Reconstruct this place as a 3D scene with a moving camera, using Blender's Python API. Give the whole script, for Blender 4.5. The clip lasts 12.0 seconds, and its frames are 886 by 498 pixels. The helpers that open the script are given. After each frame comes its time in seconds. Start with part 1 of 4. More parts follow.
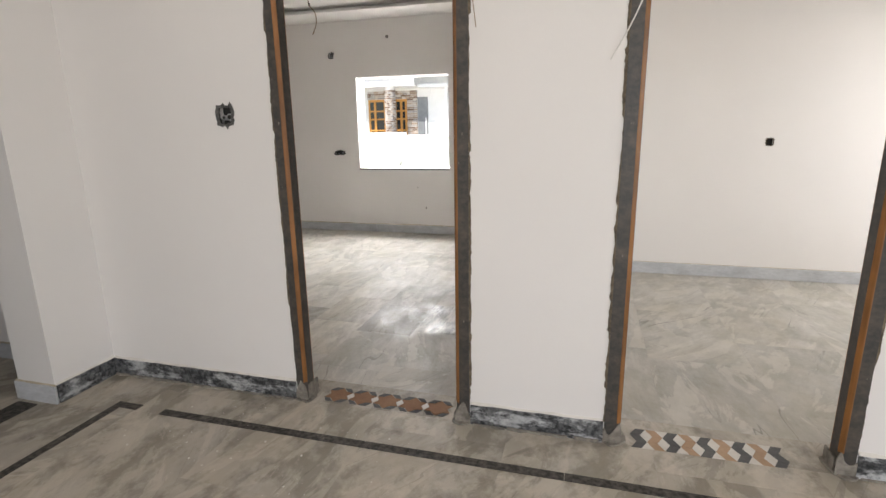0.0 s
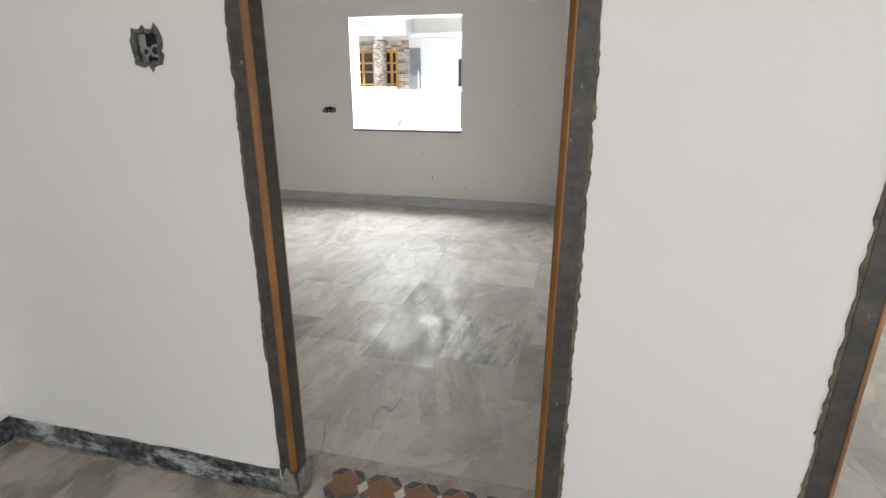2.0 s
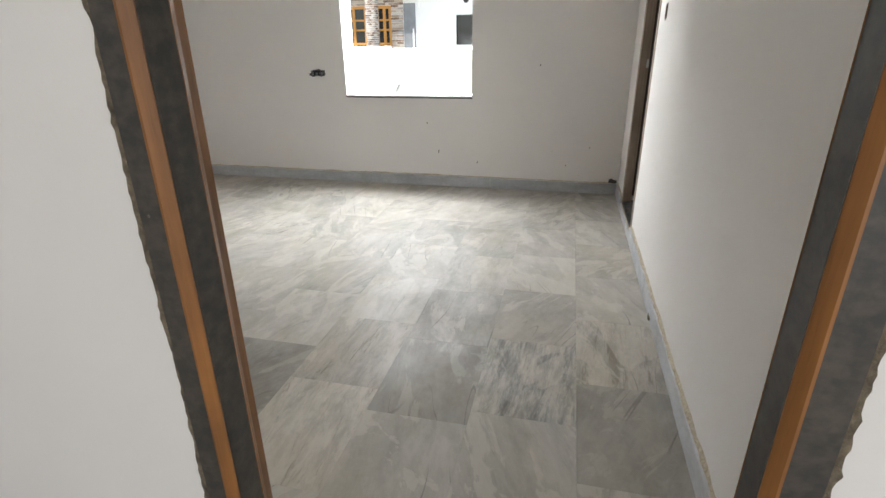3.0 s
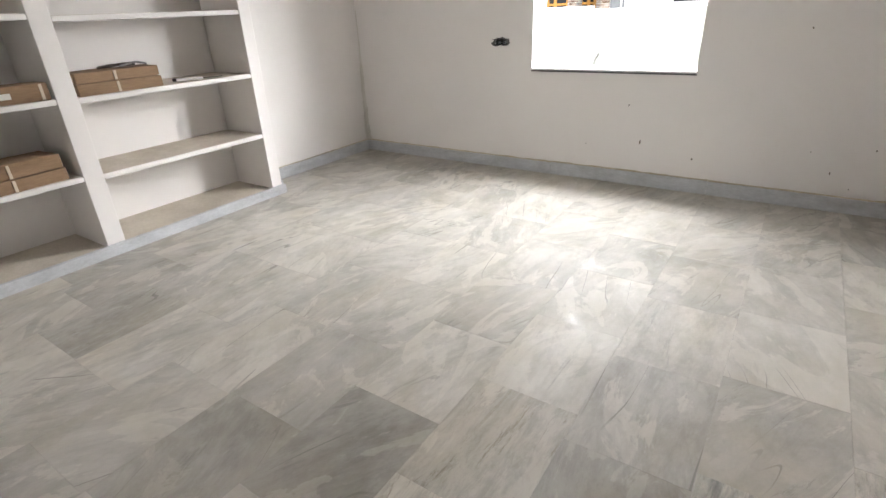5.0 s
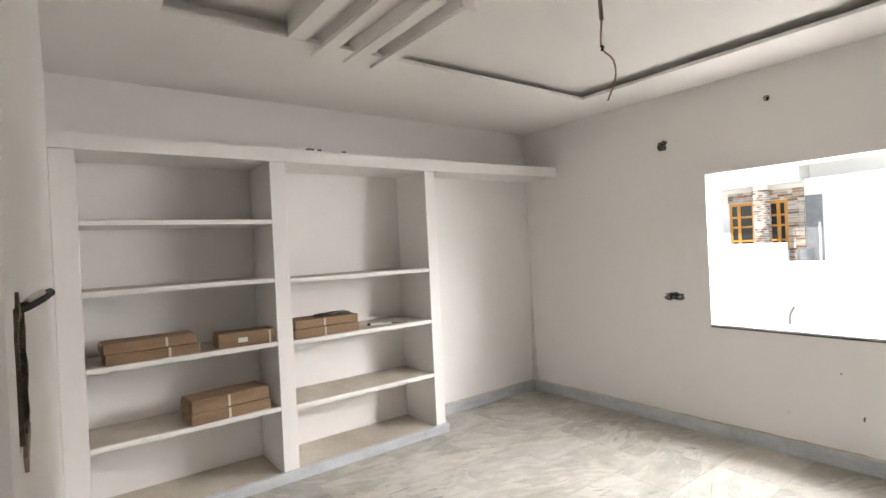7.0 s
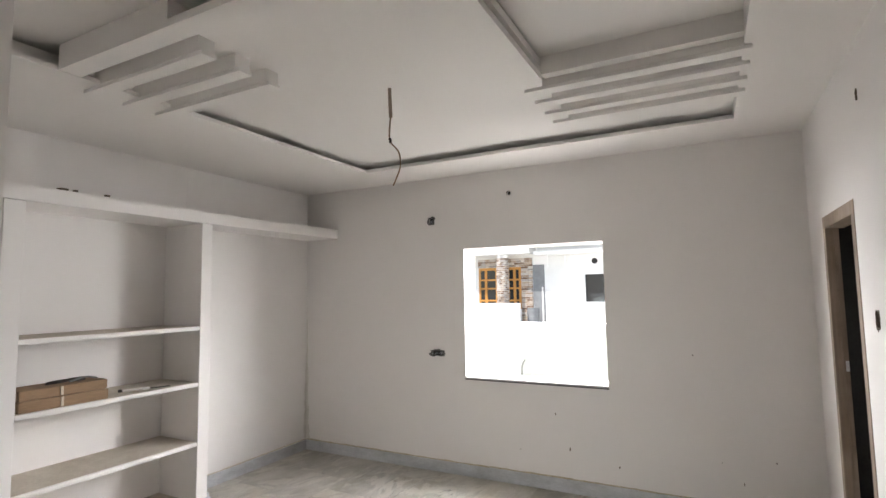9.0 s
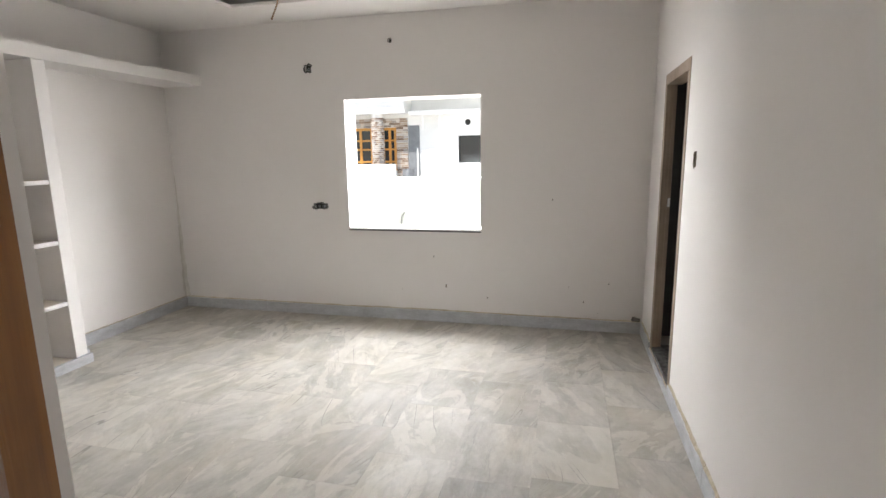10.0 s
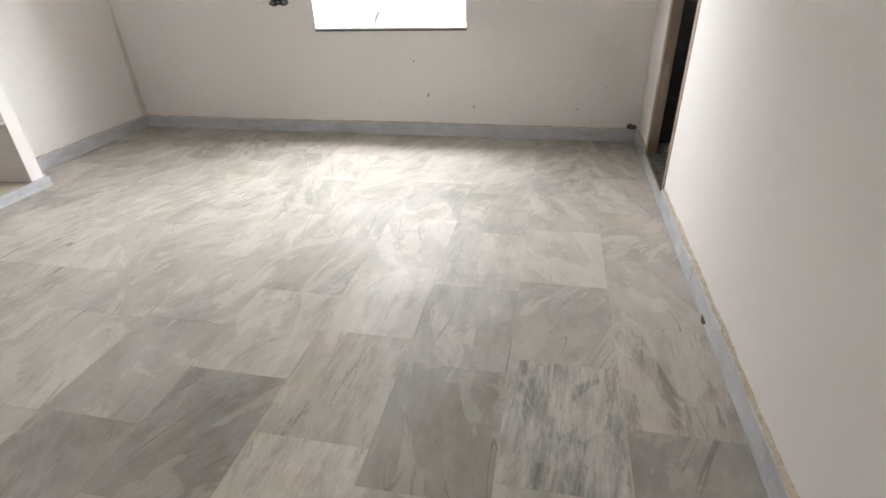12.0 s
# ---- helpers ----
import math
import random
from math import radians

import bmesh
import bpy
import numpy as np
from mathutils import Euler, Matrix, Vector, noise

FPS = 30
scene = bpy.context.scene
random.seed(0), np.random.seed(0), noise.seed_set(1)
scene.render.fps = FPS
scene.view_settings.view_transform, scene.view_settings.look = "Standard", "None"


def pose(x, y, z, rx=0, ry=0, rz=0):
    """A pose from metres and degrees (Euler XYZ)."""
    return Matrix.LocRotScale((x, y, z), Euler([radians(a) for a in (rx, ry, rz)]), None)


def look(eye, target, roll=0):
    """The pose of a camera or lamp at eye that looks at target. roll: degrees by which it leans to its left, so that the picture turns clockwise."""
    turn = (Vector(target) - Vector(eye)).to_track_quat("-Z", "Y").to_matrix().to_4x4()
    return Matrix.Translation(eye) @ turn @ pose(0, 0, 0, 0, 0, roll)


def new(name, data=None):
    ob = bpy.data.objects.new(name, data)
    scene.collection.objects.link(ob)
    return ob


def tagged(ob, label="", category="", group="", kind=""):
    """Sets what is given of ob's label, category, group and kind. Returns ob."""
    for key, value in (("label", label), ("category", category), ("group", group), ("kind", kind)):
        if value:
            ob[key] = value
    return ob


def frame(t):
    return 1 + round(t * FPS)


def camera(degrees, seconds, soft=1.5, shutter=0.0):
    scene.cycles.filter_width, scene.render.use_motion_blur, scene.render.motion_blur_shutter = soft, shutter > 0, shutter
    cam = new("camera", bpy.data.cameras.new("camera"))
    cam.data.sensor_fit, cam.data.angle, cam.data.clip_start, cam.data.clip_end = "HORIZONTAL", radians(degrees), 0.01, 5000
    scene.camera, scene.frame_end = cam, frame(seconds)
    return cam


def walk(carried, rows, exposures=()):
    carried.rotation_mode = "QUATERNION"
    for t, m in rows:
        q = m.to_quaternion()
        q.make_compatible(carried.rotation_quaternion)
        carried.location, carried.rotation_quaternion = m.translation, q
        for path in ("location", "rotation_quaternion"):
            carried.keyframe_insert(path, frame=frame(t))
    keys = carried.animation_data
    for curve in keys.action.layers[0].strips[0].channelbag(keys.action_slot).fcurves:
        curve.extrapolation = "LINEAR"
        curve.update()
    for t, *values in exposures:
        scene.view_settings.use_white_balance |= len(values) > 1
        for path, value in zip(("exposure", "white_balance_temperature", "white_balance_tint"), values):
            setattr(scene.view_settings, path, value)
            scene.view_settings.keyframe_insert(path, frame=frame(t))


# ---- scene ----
cam = camera(81.9, 12.0)
PATH = [
    (0, (-0.007, 0.014, 1.367), (-0.537, 1.886, 0.905), -0.9),
    (0.5, (-0.014, 0.052, 1.365), (-0.355, 1.962, 0.881), -0.3),
    (1, (-0.079, 0.199, 1.347), (-0.438, 2.101, 0.842), -0.2),
    (1.5, (-0.25, 0.509, 1.352), (-0.71, 2.378, 0.809), 0.3),
    (2, (-0.525, 0.889, 1.348), (-0.988, 2.734, 0.73), 0.1),
    (2.5, (-0.704, 1.248, 1.33), (-1.125, 3.077, 0.641), -0.5),
    (4.5, (-1.063, 2.244, 1.321), (-1.863, 3.854, 0.445), -2.0),
    (5, (-1.086, 2.335, 1.327), (-2.123, 3.819, 0.477), -2.7),
    (5.5, (-1.060, 2.340, 1.392), (-2.322, 3.697, 0.643), -2.9),
    (6, (-1.062, 2.377, 1.451), (-2.556, 3.591, 0.908), -3.4),
    (6.5, (-1.073, 2.387, 1.509), (-2.677, 3.55, 1.238), -3.3),
    (7, (-1.03, 2.384, 1.551), (-2.628, 3.587, 1.545), -2.8),
    (7.5, (-0.996, 2.353, 1.62), (-2.471, 3.688, 1.828), -1.3),
    (9.5, (-0.957, 2.075, 1.617), (-1.635, 3.956, 1.652), -0.65),
    (10, (-0.983, 1.994, 1.518), (-1.449, 3.904, 1.154), -0.9),
    (10.5, (-0.983, 1.959, 1.451), (-1.353, 3.814, 0.803), -1.2),
    (11, (-0.971, 1.974, 1.398), (-1.319, 3.759, 0.565), -2.1),
    (11.5, (-0.992, 2.003, 1.37), (-1.332, 3.732, 0.423), -2.0),
    (12, (-1.026, 2.188, 1.335), (-1.4, 3.883, 0.341), -2.0),
]
EXPOSURES = [(0.0, 0.5, 6400, 10), (1.0, 0.47, 6400, 9), (2.0, 0.5, 6150, 7), (2.7, 0.52, 6150, 7), (4.5, 0.75, 6200, 9), (5.5, 0.77, 6300, 10), (7.5, 0.82, 6400, 10),
             (9.5, 0.47, 6250, 11), (10.5, 0.67, 6350, 9), (12.0, 0.72, 6300, 10)]
walk(cam, [(t, look(eye, target, roll)) for t, eye, target, roll in PATH], EXPOSURES)

# ---- world, sun and window light ----
world = bpy.data.worlds.new("sky")
scene.world = world
world.use_nodes = True
wn = world.node_tree
sky = wn.nodes.new("ShaderNodeTexSky")
sky.sky_type, sky.sun_disc = "NISHITA", False
sky.sun_elevation, sky.sun_rotation = radians(53), radians(216)
wn.nodes["Background"].inputs["Strength"].default_value = 0.14
wn.links.new(sky.outputs["Color"], wn.nodes["Background"].inputs["Color"])


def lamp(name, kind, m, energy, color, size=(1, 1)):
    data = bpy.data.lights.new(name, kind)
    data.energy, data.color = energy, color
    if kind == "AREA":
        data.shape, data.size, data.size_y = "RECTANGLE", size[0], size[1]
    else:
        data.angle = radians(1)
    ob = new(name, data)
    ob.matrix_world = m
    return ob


lamp("sun", "SUN", look((-4.0, -5.5, 9.0), (0, 0, 0)), 5.0, (1.0, 0.95, 0.88))
# area lamps as daylight: bedroom window, plus unseen hall balcony door and second-room window
lamp("bedroom_daylight_panel", "AREA", look((-2.3, 9.6, 4.6), (-2.33, 6.45, 1.35)), 5600, (1.0, 0.985, 0.98), (20.0, 4.2))
# added fills out of view, beside and below the window, brighten walls and ceiling
lamp("bedroom_side_fill", "AREA", look((2.3, 9.5, 2.3), (2.3, 6.5, 2.1)), 1400, (1.0, 0.98, 0.965), (7.6, 2.8))
lamp("bedroom_side_fill", "AREA", look((-9.4, 9.4, 2.2), (-2.33, 6.5, 1.4)), 1650, (1.0, 0.98, 0.965), (5.5, 2.8))
lamp("balcony_bounce_fill", "AREA", look((-2.33, 7.14, 0.38), (-2.33, 6.30, 1.30)), 18, (1.0, 0.975, 0.955), (3.4, 0.5))
lamp("hall_daylight", "AREA", look((1.0, -3.05, 1.5), (-1.1, 2.0, 0.9)), 72, (1.0, 0.968, 0.94), (2.8, 2.2))
# added fill at an unseen side window of the hall
lamp("hall_side_fill", "AREA", look((3.8, 0.2, 1.6), (-2.0, 0.9, 1.0)), 14, (1.0, 0.968, 0.94), (1.6, 1.4))
lamp("second_room_daylight", "AREA", look((3.35, 3.6, 1.6), (1.2, 4.0, 0.0)), 31, (1.0, 0.97, 0.93), (1.4, 1.4))


# ---- materials ----
def rgb(c):
    return (c[0], c[1], c[2], 1.0)


def base_material(name, rough, metal=0.0):
    m = bpy.data.materials.new(name)
    m.use_nodes = True
    b = m.node_tree.nodes["Principled BSDF"]
    b.inputs["Roughness"].default_value = rough
    b.inputs["Metallic"].default_value = metal
    return m, m.node_tree.nodes, m.node_tree.links, b


def noise_of(n, l, scale, detail=4.0, rough=0.55, stretch=(1, 1, 1), turn=0.0):
    co = n.new("ShaderNodeNewGeometry")
    mp = n.new("ShaderNodeMapping")
    mp.inputs["Scale"].default_value = stretch
    mp.inputs["Rotation"].default_value = (0, 0, turn)
    l.new(co.outputs["Position"], mp.inputs["Vector"])
    t = n.new("ShaderNodeTexNoise")
    t.inputs["Scale"].default_value, t.inputs["Detail"].default_value, t.inputs["Roughness"].default_value = scale, detail, rough
    l.new(mp.outputs["Vector"], t.inputs["Vector"])
    return t.outputs["Fac"]


def ramp(n, l, fac, stops):
    r = n.new("ShaderNodeValToRGB")
    while len(r.color_ramp.elements) < len(stops):
        r.color_ramp.elements.new(0.5)
    for e, (p, c) in zip(r.color_ramp.elements, stops):
        e.position, e.color = p, rgb(c)
    l.new(fac, r.inputs["Fac"])
    return r.outputs["Color"]


def mix(n, l, fac, a, b, kind="MIX"):
    x = n.new("ShaderNodeMix")
    x.data_type, x.blend_type = "RGBA", kind
    for sock, v in ((x.inputs[0], fac), (x.inputs[6], a), (x.inputs[7], b)):
        if isinstance(v, (int, float)):
            sock.default_value = v
        elif isinstance(v, tuple):
            sock.default_value = rgb(v)
        else:
            l.new(v, sock)
    return x.outputs[2]


def bump(n, l, b, height, strength, dist=0.01):
    u = n.new("ShaderNodeBump")
    u.inputs["Strength"].default_value, u.inputs["Distance"].default_value = strength, dist
    l.new(height, u.inputs["Height"])
    l.new(u.outputs["Normal"], b.inputs["Normal"])


def plain(name, dark, light, rough, scale=6.0, relief=0.2, dist=0.004, metal=0.0, stretch=(1, 1, 1), fine=60.0):
    """A surface whose colour wanders between two tones at two scales, with fine relief."""
    m, n, l, b = base_material(name, rough, metal)
    big = noise_of(n, l, scale, 5, stretch=stretch)
    small = noise_of(n, l, fine, 3, stretch=stretch)
    c = mix(n, l, 0.35, ramp(n, l, big, [(0.3, dark), (0.7, light)]), ramp(n, l, small, [(0.3, dark), (0.7, light)]))
    l.new(c, b.inputs["Base Color"])
    bump(n, l, b, small, relief, dist)
    return m


def plaster(name, tint):
    m, n, l, b = base_material(name, 0.62)
    big = noise_of(n, l, 0.9, 4)
    c = ramp(n, l, big, [(0.3, tuple(v * 0.965 for v in tint)), (0.7, tint)])
    # scattered grimy touches
    s = noise_of(n, l, 5.5, 8, 0.72)
    grime = ramp(n, l, s, [(0.70, (1, 1, 1)), (0.78, (0.87, 0.83, 0.77))])
    c = mix(n, l, 1.0, c, grime, "MULTIPLY")
    l.new(c, b.inputs["Base Color"])
    soft = noise_of(n, l, 7.0, 6, 0.6)
    bump(n, l, b, soft, 0.22, 0.010)
    return m


def marble(name, lo, hi, vein, gloss=0.28, dusty=0.5, blot=0.85, streaky=(0.04, 0.24), lined=(0.08, 0.55), spread=(-0.40, 0.65), edge=(0.42, 0.56), hair=0.55, vein_at=(0.59, 0.66)):
    """White-grey marble in slabs: the streaks run another way on each slab."""
    m, n, l, b = base_material(name, gloss)
    info = n.new("ShaderNodeObjectInfo")
    rnd = info.outputs["Random"]
    co = n.new("ShaderNodeTexCoord")
    spin = n.new("ShaderNodeVectorRotate")
    spin.rotation_type = "Z_AXIS"
    pick = n.new("ShaderNodeMapRange")
    pick.interpolation_type = "STEPPED"
    pick.inputs["Steps"].default_value = 5
    pick.inputs["To Min"].default_value, pick.inputs["To Max"].default_value = spread
    l.new(rnd, pick.inputs["Value"])
    l.new(co.outputs["Object"], spin.inputs["Vector"])
    l.new(pick.outputs["Result"], spin.inputs["Angle"])
    jump = n.new("ShaderNodeVectorMath")
    jump.operation = "MULTIPLY_ADD"
    jump.inputs[1].default_value = (1, 1, 1)
    seed = n.new("ShaderNodeCombineXYZ")
    times = n.new("ShaderNodeMath")
    times.operation, times.inputs[1].default_value = "MULTIPLY", 37.0
    l.new(rnd, times.inputs[0])
    l.new(times.outputs[0], seed.inputs["X"])
    l.new(times.outputs[0], seed.inputs["Z"])
    l.new(spin.outputs["Vector"], jump.inputs[0])
    l.new(seed.outputs[0], jump.inputs[2])

    def streak(scale, stretch, detail, rough, distort=0.0):
        mp = n.new("ShaderNodeMapping")
        mp.inputs["Scale"].default_value = stretch
        l.new(jump.outputs["Vector"], mp.inputs["Vector"])
        t = n.new("ShaderNodeTexNoise")
        t.inputs["Scale"].default_value, t.inputs["Detail"].default_value = scale, detail
        t.inputs["Roughness"].default_value, t.inputs["Distortion"].default_value = rough, distort
        l.new(mp.outputs["Vector"], t.inputs["Vector"])
        return t.outputs["Fac"]

    def own(k, lo_v, hi_v):
        """A number of the slab's own."""
        a, b = n.new("ShaderNodeMath"), n.new("ShaderNodeMath")
        a.operation, a.inputs[1].default_value, b.operation = "MULTIPLY", k, "FRACT"
        l.new(rnd, a.inputs[0])
        l.new(a.outputs[0], b.inputs[0])
        r = n.new("ShaderNodeMapRange")
        r.inputs["To Min"].default_value, r.inputs["To Max"].default_value = lo_v, hi_v
        l.new(b.outputs[0], r.inputs["Value"])
        return r.outputs["Result"]

    cloud = streak(2.6, (1.2, 0.55, 1), 7, 0.68, 0.8)
    fine = streak(15.0, (1.3, 0.34, 1), 9, 0.76, 0.3)
    thin = streak(5.2, (2.4, 0.30, 1), 10, 0.80, 0.4)
    warm = streak(1.6, (1.0, 0.6, 1), 4, 0.6, 0.8)
    c = ramp(n, l, cloud, [(0.34, lo), (0.66, hi)])
    c = mix(n, l, own(29.3, *streaky), c, ramp(n, l, fine, [(0.40, tuple(v * 0.62 for v in lo)), (0.56, hi)]))
    c = mix(n, l, ramp(n, l, warm, [(0.5, (0, 0, 0)), (0.7, (0.5, 0.5, 0.5))]), c, (hi[0] * 0.96, hi[1] * 0.90, hi[2] * 0.79))
    line = ramp(n, l, thin, [(vein_at[0], (0, 0, 0)), (vein_at[1], (1, 1, 1))])
    strong = n.new("ShaderNodeMath")
    strong.operation = "MULTIPLY"
    l.new(line, strong.inputs[0])
    l.new(own(51.7, *lined), strong.inputs[1])
    c = mix(n, l, strong.outputs[0], c, vein)
    tone = n.new("ShaderNodeMapRange")
    tone.inputs["To Min"].default_value, tone.inputs["To Max"].default_value = 0.84, 1.06
    again = n.new("ShaderNodeMath")
    again.operation, again.inputs[1].default_value = "FRACT", 0
    scramble = n.new("ShaderNodeMath")
    scramble.operation, scramble.inputs[1].default_value = "MULTIPLY", 13.7
    l.new(rnd, scramble.inputs[0])
    l.new(scramble.outputs[0], again.inputs[0])
    l.new(again.outputs[0], tone.inputs["Value"])
    grey = n.new("ShaderNodeCombineColor")
    for s in ("Red", "Green", "Blue"):
        l.new(tone.outputs["Result"], grey.inputs[s])
    c = mix(n, l, 1.0, c, grey.outputs["Color"], "MULTIPLY")
    # trodden plaster dust over all slabs
    dust = noise_of(n, l, 2.3, 6, 0.62)
    smear = noise_of(n, l, 11.0, 7, 0.7, (1, 0.5, 1), 0.6)
    c = mix(n, l, ramp(n, l, dust, [(0.42, (0, 0, 0)), (0.72, (dusty, dusty, dusty))]), c, (hi[0] * 0.92, hi[1] * 0.88, hi[2] * 0.80))
    patch = noise_of(n, l, 3.7, 7, 0.66, (1, 0.7, 1), 0.4)
    c = mix(n, l, 1.0, c, ramp(n, l, patch, [(edge[0], (blot, blot, blot * 0.97)), (edge[1], (1.0, 1.0, 1.0))]), "MULTIPLY")
    # chalky scrapes with hard edges, left by the polishing and the plasterers
    scrape = streak(3.4, (1.0, 0.42, 1), 8, 0.62, 1.6)
    c = mix(n, l, ramp(n, l, scrape, [(0.535, (0, 0, 0)), (0.56, (0.34, 0.34, 0.34))]), c, (hi[0] * 1.12, hi[1] * 1.10, hi[2] * 1.06))
    low = streak(2.7, (1.25, 0.5, 1), 8, 0.66, 1.3)
    c = mix(n, l, ramp(n, l, low, [(0.40, (0.20, 0.20, 0.20)), (0.44, (0, 0, 0))]), c, tuple(v * 0.72 for v in lo))
    # hairline cracks in a few places
    crack = streak(2.1, (2.4, 0.28, 1), 2, 0.5, 0.35)
    where = streak(1.7, (1, 1, 1), 3, 0.5)
    gap = n.new("ShaderNodeMath")
    gap.operation, gap.inputs[1].default_value, gap.inputs[2].default_value = "COMPARE", 0.5, 0.0035
    l.new(crack, gap.inputs[0])
    few = n.new("ShaderNodeMath")
    few.operation = "MULTIPLY"
    l.new(gap.outputs[0], few.inputs[0])
    l.new(ramp(n, l, where, [(0.50, (0, 0, 0)), (0.60, (hair, hair, hair))]), few.inputs[1])
    c = mix(n, l, few.outputs[0], c, tuple(v * 0.42 for v in lo))
    l.new(c, b.inputs["Base Color"])
    r = ramp(n, l, smear, [(0.35, (gloss * 0.75,) * 3), (0.7, (min(1, gloss * 1.9),) * 3)])
    l.new(r, b.inputs["Roughness"])
    polish = noise_of(n, l, 7.0, 8, 0.75, (1, 0.6, 1), 0.3)
    l.new(ramp(n, l, polish, [(0.48, (0.05,) * 3), (0.58, (0.24,) * 3)]), b.inputs["Specular IOR Level"])
    bump(n, l, b, noise_of(n, l, 26.0, 6, 0.65, (1, 0.5, 1), 0.6), 0.20, 0.004)
    return m


def wood(name, dark, light, rough, along="z"):
    m, n, l, b = base_material(name, rough)
    st = {"z": (9, 9, 0.5), "x": (0.5, 9, 9)}[along]
    grain = noise_of(n, l, 5.0, 7, 0.65, st)
    blotch = noise_of(n, l, 2.6, 4, 0.6)
    c = mix(n, l, 0.5, ramp(n, l, grain, [(0.3, dark), (0.7, light)]), ramp(n, l, blotch, [(0.35, dark), (0.65, light)]))
    l.new(c, b.inputs["Base Color"])
    bump(n, l, b, grain, 0.3, 0.003)
    return m


def smeared(name, base, smear, lo, hi, rough=0.4):
    """Dark stone with plaster smears drawn along it."""
    m, n, l, b = base_material(name, rough)
    f = noise_of(n, l, 6.0, 8, 0.72, (1, 1, 2.2))
    g = noise_of(n, l, 45.0, 4, 0.6)
    c = mix(n, l, 0.25, ramp(n, l, f, [(lo, base), (hi, smear)]), ramp(n, l, g, [(0.4, base), (0.62, smear)]))
    l.new(c, b.inputs["Base Color"])
    bump(n, l, b, f, 0.3, 0.003)
    return m


WALL = plaster("wall_putty", (0.83, 0.80, 0.772))
WALL_HALL = plaster("hall_putty", (0.785, 0.76, 0.74))
CEIL = plaster("ceiling_putty", (0.82, 0.79, 0.755))
MARBLE = marble("marble_slab", (0.425, 0.403, 0.368), (0.61, 0.585, 0.540), (0.15, 0.155, 0.15), 0.40, 0.35, 0.88)
MARBLE_DARK = marble("marble_slab_dark", (0.35, 0.335, 0.305), (0.49, 0.47, 0.43), (0.13, 0.13, 0.12), 0.32, 0.3, 0.85, (0.1, 0.3), (0.1, 0.35))
MARBLE_VEINED = marble("marble_slab_veined", (0.38, 0.375, 0.35), (0.62, 0.59, 0.54), (0.18, 0.19, 0.18), 0.30, 0.2, 0.9, (0.5, 0.7), (0.75, 0.85), (-0.10, 0.10), vein_at=(0.48, 0.60))
MARBLE_PALE = marble("marble_slab_pale", (0.47, 0.44, 0.39), (0.64, 0.605, 0.545), (0.24, 0.20, 0.15), 0.36, 0.3, 0.9, (0.35, 0.55), (0.6, 0.85), (-0.12, 0.16), vein_at=(0.54, 0.60))
MARBLE_HALL = marble("marble_slab_hall", (0.37, 0.335, 0.285), (0.56, 0.515, 0.45), (0.17, 0.16, 0.14), 0.33, 0.6, 0.66, edge=(0.44, 0.53), hair=0.3)
GROUT = plain("floor_joint", (0.30, 0.28, 0.25), (0.42, 0.39, 0.35), 0.8)
SKIRT = plain("grey_marble_skirting", (0.40, 0.41, 0.42), (0.62, 0.63, 0.65), 0.45, 9.0, 0.2, stretch=(0.6, 0.6, 1.5))
SKIRT_TOP = plain("skirting_mortar", (0.42, 0.36, 0.26), (0.62, 0.55, 0.42), 0.9, 30.0, 0.8, 0.01)
BLACK = smeared("black_granite_skirting", (0.014, 0.016, 0.019), (0.50, 0.51, 0.52), 0.50, 0.60)
CEMENT = plain("cement_smear", (0.10, 0.088, 0.074), (0.36, 0.33, 0.285), 0.92, 14.0, 0.9, 0.01)
BAND = smeared("black_granite_band", (0.026, 0.023, 0.020), (0.30, 0.27, 0.23), 0.58, 0.82, 0.8)
FRAME = smeared("dark_primed_wood", (0.034, 0.033, 0.032), (0.13, 0.105, 0.08), 0.46, 0.85, 0.5)
ORANGE = wood("red_wood", (0.10, 0.040, 0.012), (0.37, 0.158, 0.042), 0.45)
PALEWOOD = wood("dusty_wood", (0.20, 0.145, 0.10), (0.40, 0.31, 0.235), 0.7)
MORTAR = plain("chipped_mortar", (0.05, 0.042, 0.032), (0.24, 0.19, 0.13), 0.95, 25.0, 1.0, 0.012)
GREYMORTAR = plain("grey_mortar", (0.03, 0.03, 0.03), (0.19, 0.18, 0.17), 0.95, 30.0, 1.0, 0.012)
# near-black: shade of holes and dark rooms in the colour, also the torn tongue
NEARBLACK = plain("hole_shade_and_tongue", (0.010, 0.010, 0.010), (0.03, 0.028, 0.026), 0.9)
STEEL = plain("galvanised_box", (0.10, 0.10, 0.10), (0.28, 0.28, 0.27), 0.45, metal=0.6)
PIPE = plain("pvc_pipe", (0.20, 0.20, 0.21), (0.38, 0.38, 0.38), 0.5)
WIRE = plain("copper_wire", (0.20, 0.13, 0.07), (0.40, 0.28, 0.17), 0.55)
WHITEWIRE = plain("white_wire", (0.55, 0.53, 0.50), (0.75, 0.73, 0.70), 0.5)
CARD = plain("cardboard", (0.19, 0.12, 0.068), (0.335, 0.22, 0.13), 0.85, 5.0, 0.25, stretch=(1, 0.4, 3))
TAPE = plain("packing_tape", (0.50, 0.42, 0.32), (0.68, 0.60, 0.48), 0.4)
PAPER = plain("paper_label", (0.65, 0.64, 0.60), (0.8, 0.79, 0.76), 0.7)
IRON = plain("dark_iron", (0.02, 0.018, 0.016), (0.08, 0.06, 0.045), 0.6, metal=0.3)
TERRA = plain("terracotta_mosaic", (0.20, 0.10, 0.05), (0.31, 0.17, 0.09), 0.8)
DARKCHIP = plain("dark_mosaic", (0.06, 0.06, 0.06), (0.14, 0.135, 0.13), 0.8)
